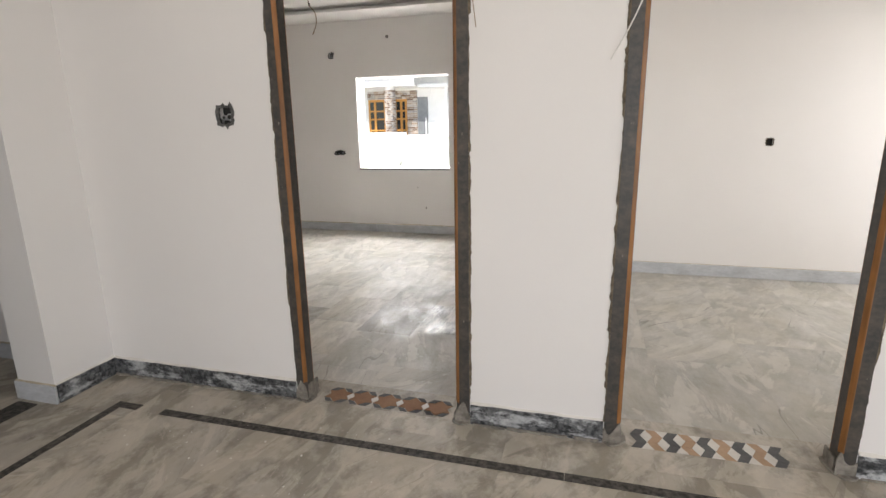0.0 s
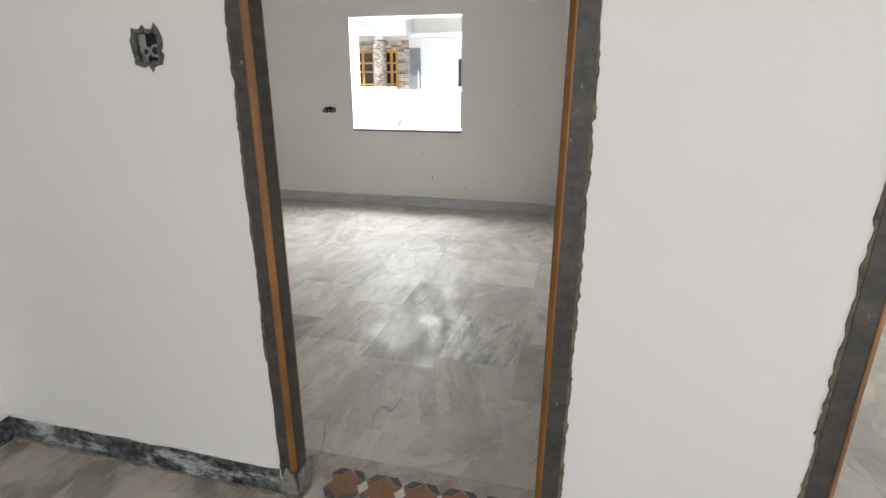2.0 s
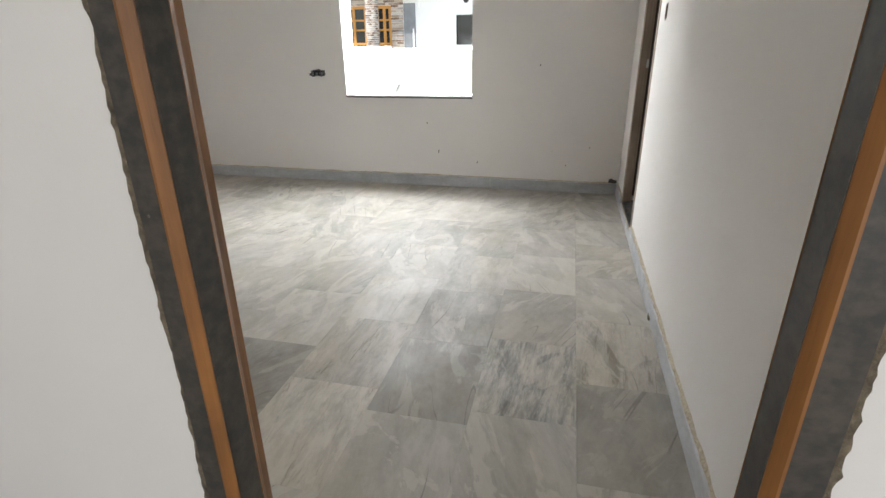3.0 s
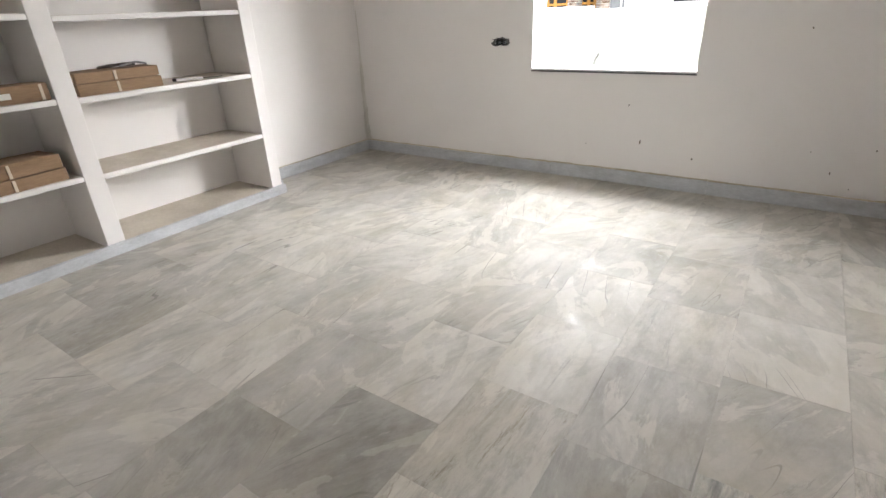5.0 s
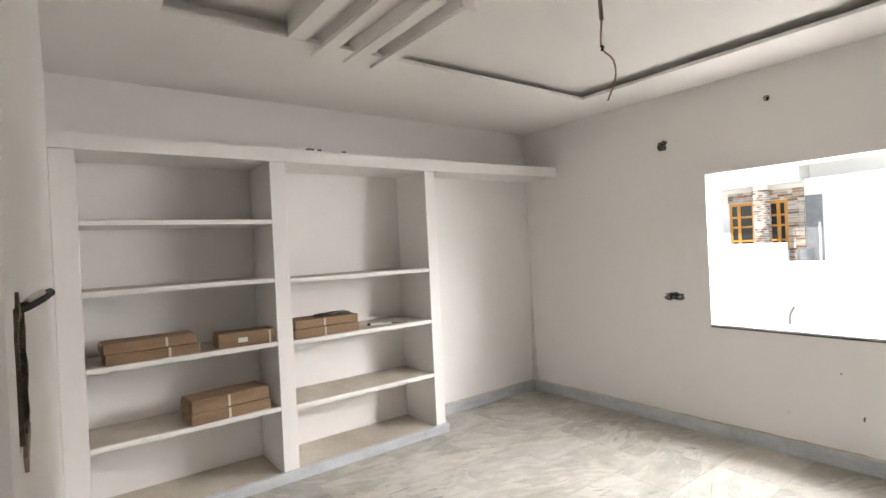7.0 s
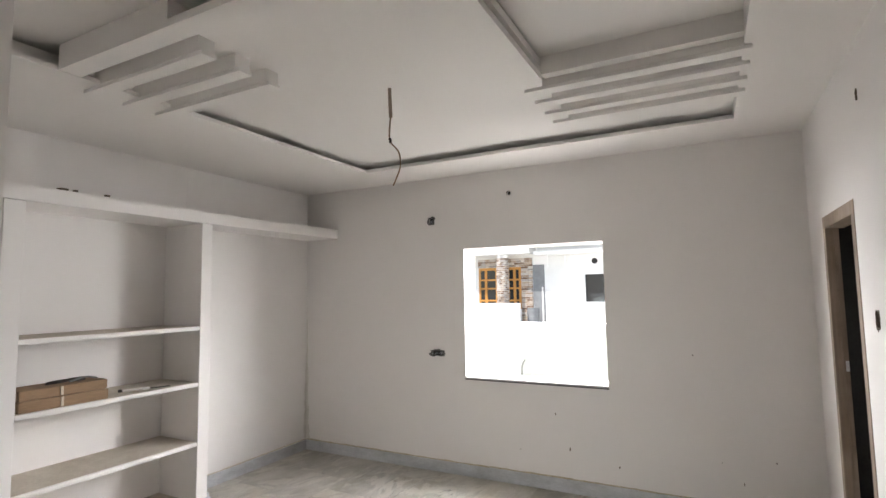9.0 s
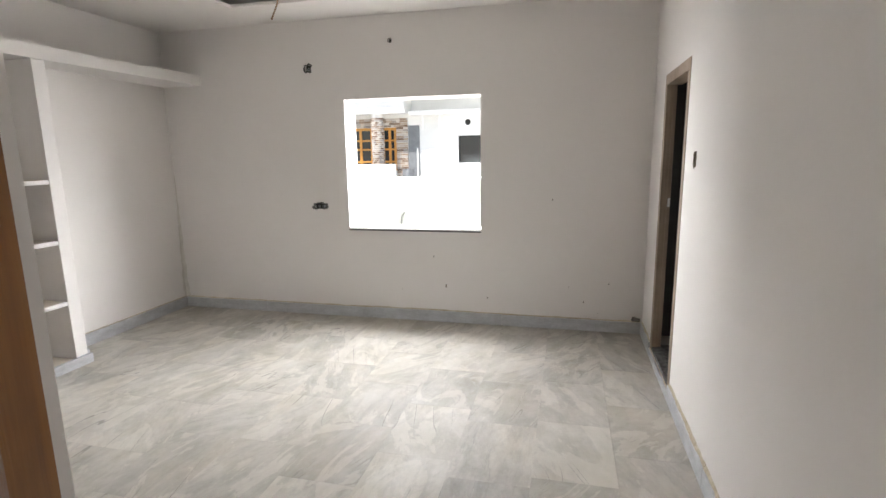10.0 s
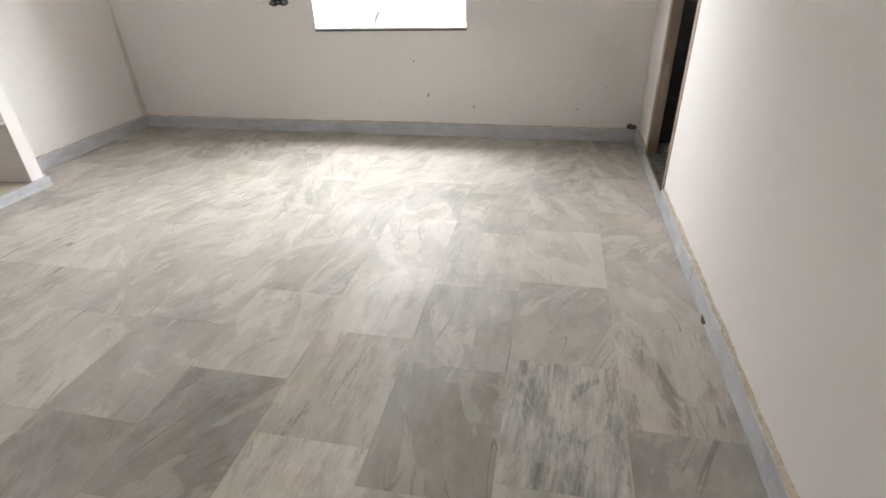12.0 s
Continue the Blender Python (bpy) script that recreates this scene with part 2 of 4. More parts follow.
WHITECHIP = plain("white_mosaic", (0.55, 0.52, 0.47), (0.70, 0.67, 0.62), 0.8)
TANCHIP = plain("tan_mosaic", (0.34, 0.22, 0.135), (0.48, 0.33, 0.215), 0.85)
PUTTY = plain("bare_putty", (0.60, 0.57, 0.52), (0.76, 0.73, 0.68), 0.85, 8.0)
CONCRETE = plain("concrete", (0.26, 0.25, 0.23), (0.42, 0.40, 0.37), 0.9)
FACADE = plain("white_facade", (0.72, 0.71, 0.68), (0.82, 0.81, 0.79), 0.85, 1.5)
PARAPET = plain("parapet_paint", (0.36, 0.395, 0.36), (0.44, 0.475, 0.44), 0.85, 1.5)
STONE = plain("cladding_stone", (0.22, 0.17, 0.14), (0.46, 0.40, 0.35), 0.8, 3.0)
SAFFRON = wood("varnished_frame", (0.50, 0.22, 0.04), (0.66, 0.34, 0.08), 0.4)
GREYDOOR = plain("grey_shutter", (0.16, 0.165, 0.17), (0.24, 0.245, 0.25), 0.6)
DUST = plain("plaster_dust", (0.60, 0.57, 0.52), (0.78, 0.76, 0.71), 0.95, 40.0, 1.0, 0.01)
SHELF_DUST = plain("shelf_dust", (0.46, 0.40, 0.32), (0.66, 0.60, 0.51), 0.95, 4.0, 0.4, 0.004)
# bathroom walls near-black: the unlit room's darkness lies in the colour
UNLIT_BATH = plain("bathroom_wall_shade", (0.018, 0.016, 0.014), (0.045, 0.04, 0.036), 0.6)
m_glass, gn, gl, gb = base_material("dark_glass", 0.08)
gb.inputs["Base Color"].default_value = (0.03, 0.032, 0.035, 1)
GLASS = m_glass


# ---- mesh helpers ----
def add_box(bm, x0, x1, y0, y1, z0, z1, bevel=0.0):
    b2 = bmesh.new()
    bmesh.ops.create_cube(b2, size=1.0)
    for v in b2.verts:
        v.co = Vector(((x0 + x1) / 2 + v.co.x * (x1 - x0), (y0 + y1) / 2 + v.co.y * (y1 - y0), (z0 + z1) / 2 + v.co.z * (z1 - z0)))
    if bevel:
        bmesh.ops.bevel(b2, geom=b2.edges[:], offset=bevel, segments=2, affect="EDGES", profile=0.6)
    join_into(bm, b2)
    return bm


def join_into(bm, b2, m=None):
    if m is not None:
        b2.transform(m)
    vs = [bm.verts.new(v.co) for v in b2.verts]
    b2.verts.index_update()
    for f in b2.faces:
        bm.faces.new([vs[v.index] for v in f.verts])
    b2.free()


def box(x0, x1, y0, y1, z0, z1, bevel=0.0):
    return add_box(bmesh.new(), x0, x1, y0, y1, z0, z1, bevel)


def prism(points, axis, lo, hi):
    """A flat outline drawn out along an axis. Outline pairs are the two other axes in x, y, z order."""
    bm = bmesh.new()

    def put(p, h):
        return {"x": (h, p[0], p[1]), "y": (p[0], h, p[1]), "z": (p[0], p[1], h)}[axis]
    a = [bm.verts.new(put(p, lo)) for p in points]
    b = [bm.verts.new(put(p, hi)) for p in points]
    bm.faces.new(a)
    bm.faces.new(b[::-1])
    for i in range(len(a)):
        j = (i + 1) % len(a)
        bm.faces.new([a[j], a[i], b[i], b[j]])
    bmesh.ops.recalc_face_normals(bm, faces=bm.faces[:])
    return bm


def tube(points, r, sides=8):
    bm = bmesh.new()
    pts = [Vector(p) for p in points]
    rings = []
    for i, p in enumerate(pts):
        d = (pts[min(i + 1, len(pts) - 1)] - pts[max(i - 1, 0)]).normalized()
        q = d.to_track_quat("Z", "Y")
        rings.append([bm.verts.new(p + q @ Vector((r * math.cos(a), r * math.sin(a), 0))) for a in [k * math.tau / sides for k in range(sides)]])
    for a, b in zip(rings, rings[1:]):
        for k in range(sides):
            bm.faces.new([a[k], a[(k + 1) % sides], b[(k + 1) % sides], b[k]])
    bm.faces.new(rings[0][::-1])
    bm.faces.new(rings[-1])
    return bm


def bend(points, steps=6):
    """A smooth line through the points."""
    p = [Vector(q) for q in points]
    p = [2 * p[0] - p[1]] + p + [2 * p[-1] - p[-2]]
    out = []
    for i in range(1, len(p) - 2):
        for s in range(steps):
            t = s / steps
            out.append(0.5 * (2 * p[i] + (p[i + 1] - p[i - 1]) * t + (2 * p[i - 1] - 5 * p[i] + 4 * p[i + 1] - p[i + 2]) * t * t
                              + (3 * p[i] - p[i - 1] - 3 * p[i + 1] + p[i + 2]) * t ** 3))
    return out + [p[-2]]


def mesh_of(name, bm, material):
    me = bpy.data.meshes.new(name)
    bm.to_mesh(me)
    bm.free()
    me.materials.append(material)
    return me


def part(name, bm, material, parent, label=""):
    ob = new(name, mesh_of(name, bm, material))
    ob.parent = parent
    return tagged(ob, label)


def thing(name, label, category, bm=None, material=None, group="", kind="", at=(0, 0, 0)):
    ob = new(name, mesh_of(name, bm, material) if bm else None)
    ob.location = at
    return tagged(ob, label, category, group, kind)


def setting(name, bm, material, label, category):
    return thing(name, label, category, bm, material, kind="structure")


def wall_mesh(axis, lo, hi, u0, u1, z0, z1, holes=(), dents=()):
    """A wall lo..hi thick. holes (u0, u1, z0, z1) go through; dents (u0, u1, z0, z1, side, depth) do not."""
    us = sorted({u0, u1, *[h[0] for h in (*holes, *dents)], *[h[1] for h in (*holes, *dents)]})
    zs = sorted({z0, z1, *[h[2] for h in (*holes, *dents)], *[h[3] for h in (*holes, *dents)]})
    us, zs = [u for u in us if u0 <= u <= u1], [z for z in zs if z0 <= z <= z1]
    bm = bmesh.new()

    def p(u, h, z):
        return (u, h, z) if axis == "y" else (h, u, z)

    def quad(*ps):
        bm.faces.new([bm.verts.new(p(*q)) for q in ps])

    def span(i, k):
        if not (0 <= i < len(us) - 1 and 0 <= k < len(zs) - 1):
            return None
        u, z = (us[i] + us[i + 1]) / 2, (zs[k] + zs[k + 1]) / 2
        if any(h[0] < u < h[1] and h[2] < z < h[3] for h in holes):
            return None
        for h in dents:
            if h[0] < u < h[1] and h[2] < z < h[3]:
                return (lo + h[5], hi) if h[4] == "lo" else (lo, hi - h[5])
        return (lo, hi)

    def rest(a, b):
        if a is None:
            return []
        if b is None:
            return [a]
        return [(s, e) for s, e in ((a[0], min(a[1], b[0])), (max(a[0], b[1]), a[1])) if e - s > 1e-6]
    for i in range(-1, len(us) - 1):
        for k in range(-1, len(zs) - 1):
            a = span(i, k)
            if a:
                for h in a:
                    quad((us[i], h, zs[k]), (us[i + 1], h, zs[k]), (us[i + 1], h, zs[k + 1]), (us[i], h, zs[k + 1]))
            if k >= 0:
                b = span(i + 1, k)
                for s, e in rest(a, b) + rest(b, a):
                    quad((us[i + 1], s, zs[k]), (us[i + 1], e, zs[k]), (us[i + 1], e, zs[k + 1]), (us[i + 1], s, zs[k + 1]))
            if i >= 0:
                b = span(i, k + 1)
                for s, e in rest(a, b) + rest(b, a):
                    quad((us[i], s, zs[k + 1]), (us[i + 1], s, zs[k + 1]), (us[i + 1], e, zs[k + 1]), (us[i], e, zs[k + 1]))
    bmesh.ops.remove_doubles(bm, verts=bm.verts[:], dist=1e-5)
    bmesh.ops.recalc_face_normals(bm, faces=bm.faces[:])
    return bm


def ragged(cu, cz, ru, rz, rng, n=22, rough=0.3):
    """A broken outline round a centre."""
    out = []
    for i in range(n):
        a = i * math.tau / n
        k = 1 + rng.uniform(-rough, rough)
        c, s = math.cos(a), math.sin(a)
        q = (abs(c) ** 4 + abs(s) ** 4) ** -0.25
        out.append((cu + ru * k * q * c, cz + rz * k * q * s))
    return out


def ring_prism(outer, inner, axis, lo, hi):
    """A flat collar between two outlines of as many points."""
    bm = bmesh.new()

    def put(p, h):
        return (p[0], h, p[1]) if axis == "y" else (h, p[0], p[1])
    o0, i0 = [bm.verts.new(put(p, lo)) for p in outer], [bm.verts.new(put(p, lo)) for p in inner]
    o1, i1 = [bm.verts.new(put(p, hi)) for p in outer], [bm.verts.new(put(p, hi)) for p in inner]
    n = len(outer)
    for k in range(n):
        j = (k + 1) % n
        for q in ((o0[k], o0[j], i0[j], i0[k]), (o1[k], i1[k], i1[j], o1[j]), (o0[k], o1[k], o1[j], o0[j]), (i0[k], i0[j], i1[j], i1[k])):
            bm.faces.new(q)
    bmesh.ops.recalc_face_normals(bm, faces=bm.faces[:])
    return bm


# ---- the plan ----
HALL_Y, ROOM_Y, FAR_Y = 2.136, 2.355, 6.384      # door wall, hall side and bedroom side; window wall
LEFT_X, RIGHT_X = -4.82, -0.338                  # bedroom side walls
SOFFIT, TOP = 2.70, 3.05                         # false ceiling and slab
D1 = (-1.405, -0.488, 2.08)                      # opening to the bedroom
D2 = (0.117, 1.062, 2.08)                        # opening to the second room
WIN = (-2.945, -1.710, 0.850, 2.012)
BATH = (5.17, 5.92, 0.06, 2.03)

LEAF = HALL_Y + 0.106
setting("wall_south", wall_mesh("y", HALL_Y, LEAF, -5.2, 3.6, 0, TOP,
    [(D1[0], D1[1], 0, D1[2]), (D2[0], D2[1], 0, D2[2])], [(-1.705, -1.625, 1.395, 1.485, "lo", 0.06)]), WALL_HALL,
    "off-white puttied plaster wall with two bare door openings", "wall")
setting("wall_south_inner", wall_mesh("y", LEAF, ROOM_Y, -5.2, 3.6, 0, TOP,
    [(D1[0] - 0.053, D1[1] + 0.06, 0, D1[2] + 0.03), (D2[0] - 0.06, D2[1] + 0.06, 0, D2[2] + 0.03)],
    [(-1.63, -1.53, 1.41, 1.52, "hi", 0.06)]), WALL,
    "off-white plaster on the bedroom side of the door wall", "wall")
setting("wall_north", wall_mesh("y", FAR_Y, FAR_Y + 0.23, -5.2, -0.1, 0, TOP, [WIN],
    [(-3.30, -3.165, 1.035, 1.085, "lo", 0.05), (-3.315, -3.25, 2.265, 2.325, "lo", 0.05), (-2.515, -2.48, 2.467, 2.503, "lo", 0.05)]), WALL,
    "off-white puttied plaster wall with a bare square window opening", "wall")
# unseen grey layer added outside to weaken the bounce onto the parapet
setting("wall_north_bounce_cut", wall_mesh("y", FAR_Y + 0.231, FAR_Y + 0.246, -5.2, -0.1, -0.09, TOP + 0.1, [WIN]), CONCRETE, "unseen grey panel added outside to cut light bounced onto the parapet", "wall")
setting("wall_west", box(LEFT_X - 0.38, LEFT_X, 4.93, FAR_Y, 0, TOP), WALL, "off-white puttied plaster side wall beside the shelves", "wall")
setting("wall_west", box(-5.2, -4.95, ROOM_Y, 4.93, 0, TOP), WALL, "off-white plaster wall at the back of the shelves", "wall")
setting("wall_west_upper", box(-4.949, LEFT_X, ROOM_Y + 0.001, 4.929, 2.291, SOFFIT + 0.01), WALL, "off-white plaster wall above the loft", "wall")
setting("wall_east", wall_mesh("x", RIGHT_X, RIGHT_X + 0.13, ROOM_Y, FAR_Y, 0, TOP, [BATH],
    [(4.905, 4.965, 1.435, 1.515, "lo", 0.05), (4.955, 4.985, 2.44, 2.49, "lo", 0.05), (4.155, 4.19, 2.43, 2.48, "lo", 0.05), (BATH[0] - 0.03, FAR_Y, 0.0, 2.4, "hi", 0.068)]), WALL,
    "smooth off-white plaster wall with a bathroom doorway at its end", "wall")
setting("wall_hall_west", box(-2.86, -2.605, 1.785, HALL_Y, 0, TOP), WALL_HALL, "short off-white plastered wall stub with a rounded corner", "wall")
# lintel and long wall are unseen, added to block hall light from the passage
setting("wall_hall_lintel", box(-2.86, -2.605, 0.95, 1.785, 2.08, TOP), WALL_HALL, "unseen off-white lintel, added to keep the passage dim", "wall")
setting("wall_hall_west", box(-2.86, -2.605, -3.4, 0.95, 0, TOP), WALL_HALL, "unseen off-white hall wall, extended to keep the passage dim", "wall")
# unseen openings, assumed behind and beside the hall to light it
setting("wall_hall_south", wall_mesh("y", -3.4, -3.2, -5.4, 4.2, 0, TOP, [(-0.6, 2.6, 0, 2.6)]), WALL_HALL, "off-white hall wall with a balcony opening", "wall")
setting("wall_hall_east", wall_mesh("x", 4.0, 4.2, -3.2, HALL_Y, 0, TOP, [(-0.7, 1.1, 0.8, 2.4)]), WALL_HALL, "off-white hall wall with an unseen window added for light", "wall")
setting("wall_passage_west", box(-5.4, -5.2, -3.2, HALL_Y, 0, TOP), WALL_HALL, "off-white wall of the dim side passage", "wall")
setting("wall_second_north", wall_mesh("y", 5.03, 5.25, RIGHT_X + 0.13, 3.6, 0, TOP, (), [(1.445, 1.505, 1.175, 1.24, "lo", 0.05)]), WALL,
        "cream plaster wall of the second room with one round hole", "wall")
setting("wall_second_east", wall_mesh("x", 3.4, 3.6, ROOM_Y, 5.03, 0, TOP, [(2.9, 4.3, 0.9, 2.3)]), WALL, "off-white wall of the second room with a window", "wall")
# near-black walls stand for the unlit bathroom
setting("wall_bath_back", box(1.2, 1.35, 5.25, FAR_Y + 0.23, 0, TOP), UNLIT_BATH, "bathroom wall with the unlit room's dark in its colour", "wall")
setting("wall_bath_north", box(-0.1, 1.35, FAR_Y, FAR_Y + 0.23, 0, TOP), UNLIT_BATH, "bathroom wall with the unlit room's dark in its colour", "wall")
# thin panel added over the pale window wall so the doorway shows black
setting("wall_bath_north", box(RIGHT_X + 0.064, -0.1, FAR_Y - 0.012, FAR_Y - 0.001, 0, 2.4), UNLIT_BATH, "bathroom wall with the unlit room's dark in its colour", "wall")
setting("ceiling_slab", box(-5.4, 4.2, -3.4, FAR_Y + 0.23, TOP, TOP + 0.15), CEIL, "flat white concrete ceiling slab", "ceiling")
setting("floor_base", box(-5.4, 4.2, -3.4, FAR_Y + 0.23, -0.18, -0.012), GROUT, "grey mortar bed under the marble floor", "floor")
setting("floor_bath", box(RIGHT_X + 0.0, 1.2, BATH[0] + 0.001, BATH[1] - 0.001, -0.011, 0.085), GREYMORTAR, "raw cement threshold of the bathroom", "floor")

# ---- bedroom false ceiling with coves ----
CX0, CX1, CY0, CY1 = -3.65, -0.768, 2.80, 5.86
LIP, CAVE = 0.022, 0.13


def frame_mesh(x0, x1, y0, y1, a0, a1, b0, b1, z0, z1):
    bm = bmesh.new()
    add_box(bm, x0, x1, y0, b0, z0, z1)
    add_box(bm, x0, x1, b1, y1, z0, z1)
    add_box(bm, x0, a0, b0, b1, z0, z1)
    add_box(bm, a1, x1, b0, b1, z0, z1)
    return bm


cb = frame_mesh(LEFT_X - 0.13, RIGHT_X, ROOM_Y, FAR_Y, CX0, CX1, CY0, CY1, SOFFIT, SOFFIT + LIP)
b2 = frame_mesh(LEFT_X - 0.13, RIGHT_X, ROOM_Y, FAR_Y, CX0 - CAVE, CX1 + 0.002, CY0 - 0.002, CY1 + CAVE, SOFFIT + LIP, TOP - 0.002)
join_into(cb, b2)
MID_Y, MID_X, MID_Y2, PANEL = 3.40, -1.675, 4.66, SOFFIT + 0.07
# lower panel, in the shape of an L
add_box(cb, CX0 - CAVE, MID_X, MID_Y + 0.10, CY1 + CAVE, PANEL, PANEL + 0.04)
add_box(cb, MID_X, CX1, MID_Y2 + 0.06, CY1 + CAVE, PANEL, PANEL + 0.04)
# rims of the panel towards the deep recess, with a cove slot over part of them
add_box(cb, CX0, -2.84, MID_Y, MID_Y + 0.10, SOFFIT + 0.002, SOFFIT + 0.125)
add_box(cb, -2.84, MID_X, MID_Y, MID_Y + 0.05, SOFFIT + 0.002, SOFFIT + 0.035)
add_box(cb, -2.84, MID_X, MID_Y + 0.05, MID_Y + 0.10, SOFFIT + 0.002, PANEL)
add_box(cb, MID_X - 0.05, MID_X, MID_Y + 0.05, MID_Y2, SOFFIT + 0.004, SOFFIT + 0.035)
add_box(cb, MID_X - 0.10, MID_X - 0.05, MID_Y + 0.10, MID_Y2, SOFFIT + 0.004, PANEL)
add_box(cb, MID_X, CX1, MID_Y2, MID_Y2 + 0.06, SOFFIT + 0.03, SOFFIT + 0.125)
# deep recess
add_box(cb, CX0 - CAVE, CX1, CY0, CY1, SOFFIT + 0.125, SOFFIT + 0.16)
setting("ceiling", cb, CEIL, "white stepped gypsum false ceiling with dark cove slots", "ceiling")


def rib(x0, x1, y, w):
    bm = bmesh.new()
    add_box(bm, x0 + 0.10, x1 - 0.02, y, y + w, SOFFIT - 0.004, PANEL, 0.003)
    add_box(bm, x0, x1, y + 0.004, y + w - 0.004, SOFFIT - 0.020, SOFFIT - 0.002, 0.002)
    return bm


for y in (3.585, 3.785, 3.97):
    thing("ceiling_rib", "plain white gypsum rib under the ceiling panel", "ceiling trim", rib(-3.80, -2.88, y, 0.085), CEIL, "ceiling ribs by the shelves")
for y in (4.73, 4.915, 5.115, 5.297):
    thing("ceiling_rib", "plain white gypsum rib across the ceiling corner", "ceiling trim", rib(-1.79, -0.735, y, 0.085), CEIL, "ceiling ribs by the doorway")


# ---- skirtings ----
def skirting(x0, x1, y0, y1, h, top, mat, label, side, top_mat=None):
    """A skirting stone with a rough mortar line along its top. side: the way the ledge leans to the wall."""
    ob = setting("baseboard", box(x0, x1, y0, y1, 0.0, h, 0.003), mat, label, "skirting")
    rng = random.Random(int(1000 * abs(x0 + 3 * y0)))
    bm = bmesh.new()
    long_x = (x1 - x0) > (y1 - y0)
    n = max(2, int(max(x1 - x0, y1 - y0) / 0.05))
    rows = []
    for i in range(n + 1):
        t = i / n
        k = rng.uniform(0.35, 0.95)
        zt = h + top * rng.uniform(0.5, 1.2)
        if long_x:
            x = x0 + (x1 - x0) * t
            wallside, front = (y1, y1 - (y1 - y0) * k) if side == "+y" else (y0, y0 + (y1 - y0) * k)
            rows.append([bm.verts.new(q) for q in ((x, front, h - 0.002), (x, wallside, h - 0.002), (x, wallside, zt))])
        else:
            y = y0 + (y1 - y0) * t
            wallside, front = (x1, x1 - (x1 - x0) * k) if side == "+x" else (x0, x0 + (x1 - x0) * k)
            rows.append([bm.verts.new(q) for q in ((front, y, h - 0.002), (wallside, y, h - 0.002), (wallside, y, zt))])
    for a, b in zip(rows, rows[1:]):
        for i in range(3):
            bm.faces.new([a[i], b[i], b[(i + 1) % 3], a[(i + 1) % 3]])
    bm.faces.new(rows[0])
    bm.faces.new(rows[-1][::-1])
    bmesh.ops.recalc_face_normals(bm, faces=bm.faces[:])
    part("mortar_line", bm, top_mat or SKIRT_TOP, ob, "crumbly mortar line")
    return ob


G = "pale grey marble skirting with a rough mortar top edge"
K = "black granite skirting smeared with white putty"
for i, (a, b) in enumerate(((LEFT_X + 0.014, -3.87), (-3.868, -2.74), (-2.738, -1.52), (-1.518, RIGHT_X - 0.016))):
    skirting(a, b, FAR_Y - (0.014, 0.0155, 0.013, 0.015)[i], FAR_Y, (0.102, 0.100, 0.104, 0.101)[i], 0.010, SKIRT, G, "+y")
skirting(LEFT_X, LEFT_X + 0.014, 4.945, FAR_Y, 0.102, 0.008, SKIRT, G, "-x")
for i, (a, b) in enumerate(((ROOM_Y + 0.014, 3.31), (3.312, 4.30), (4.302, BATH[0]))):
    skirting(RIGHT_X - (0.016, 0.0145, 0.0155)[i], RIGHT_X, a, b, (0.10, 0.098, 0.101)[i], 0.022, SKIRT, G, "+x")
skirting(RIGHT_X - 0.016, RIGHT_X, BATH[0] + 0.001, BATH[1], 0.055, 0.004, SKIRT, "low grey marble strip under the bathroom doorway", "+x")
skirting(RIGHT_X - 0.016, RIGHT_X, BATH[1] + 0.001, FAR_Y - 0.014, 0.10, 0.015, SKIRT, G, "+x")
skirting(-4.505, D1[0] - 0.058, ROOM_Y, ROOM_Y + 0.014, 0.10, 0.010, SKIRT, G, "-y")
skirting(D1[1] + 0.065, RIGHT_X - 0.016, ROOM_Y, ROOM_Y + 0.014, 0.10, 0.010, SKIRT, G, "-y")
skirting(-2.591, D1[0] - 0.005, HALL_Y - 0.013, HALL_Y, 0.10, 0.012, BLACK, K, "+y", PUTTY)
skirting(D1[1] + 0.004, D2[0] - 0.004, HALL_Y - 0.013, HALL_Y, 0.10, 0.012, BLACK, K, "+y", PUTTY)
skirting(D2[1] + 0.004, 4.0, HALL_Y - 0.013, HALL_Y, 0.10, 0.012, BLACK, K, "+y", PUTTY)
skirting(-2.605, -2.592, 1.79, HALL_Y, 0.10, 0.012, BLACK, K, "-x", PUTTY)
skirting(-2.872, -2.595, 1.770, 1.785, 0.10, 0.008, SKIRT, "white-grey marble skirting round the wall stub", "+y")
skirting(RIGHT_X + 0.13, 3.4, 5.014, 5.03, 0.105, 0.004, SKIRT, "pale blue-grey marble skirting of the second room", "+y")
skirting(-5.2, -2.86, HALL_Y - 0.014, HALL_Y, 0.10, 0.008, SKIRT, "grey marble skirting of the side passage", "+y")


# pale cement that oozed out under the black skirting, in broken lengths
rng = random.Random(31)
for x0, x1 in ((-2.59, D1[0] - 0.02), (D1[1] + 0.02, D2[0] - 0.02), (D2[1] + 0.02, 2.6)):
    x = x0
    while x < x1 - 0.05:
        w = min(rng.uniform(0.10, 0.34), x1 - x)
        m = max(3, int(w / 0.02))
        lip = [(x + w * k / m, HALL_Y - 0.014 - rng.uniform(0.003, 0.015) * (0.4 if k in (0, m) else 1.0)) for k in range(m + 1)]
        setting("trim", prism([(x, HALL_Y - 0.0132)] + lip + [(x + w, HALL_Y - 0.0132)], "z", -0.002, rng.uniform(0.006, 0.014)), CEMENT, "pale cement oozed out under the skirting", "mortar")
        x += w + rng.choice((0.01, 0.03, 0.16))


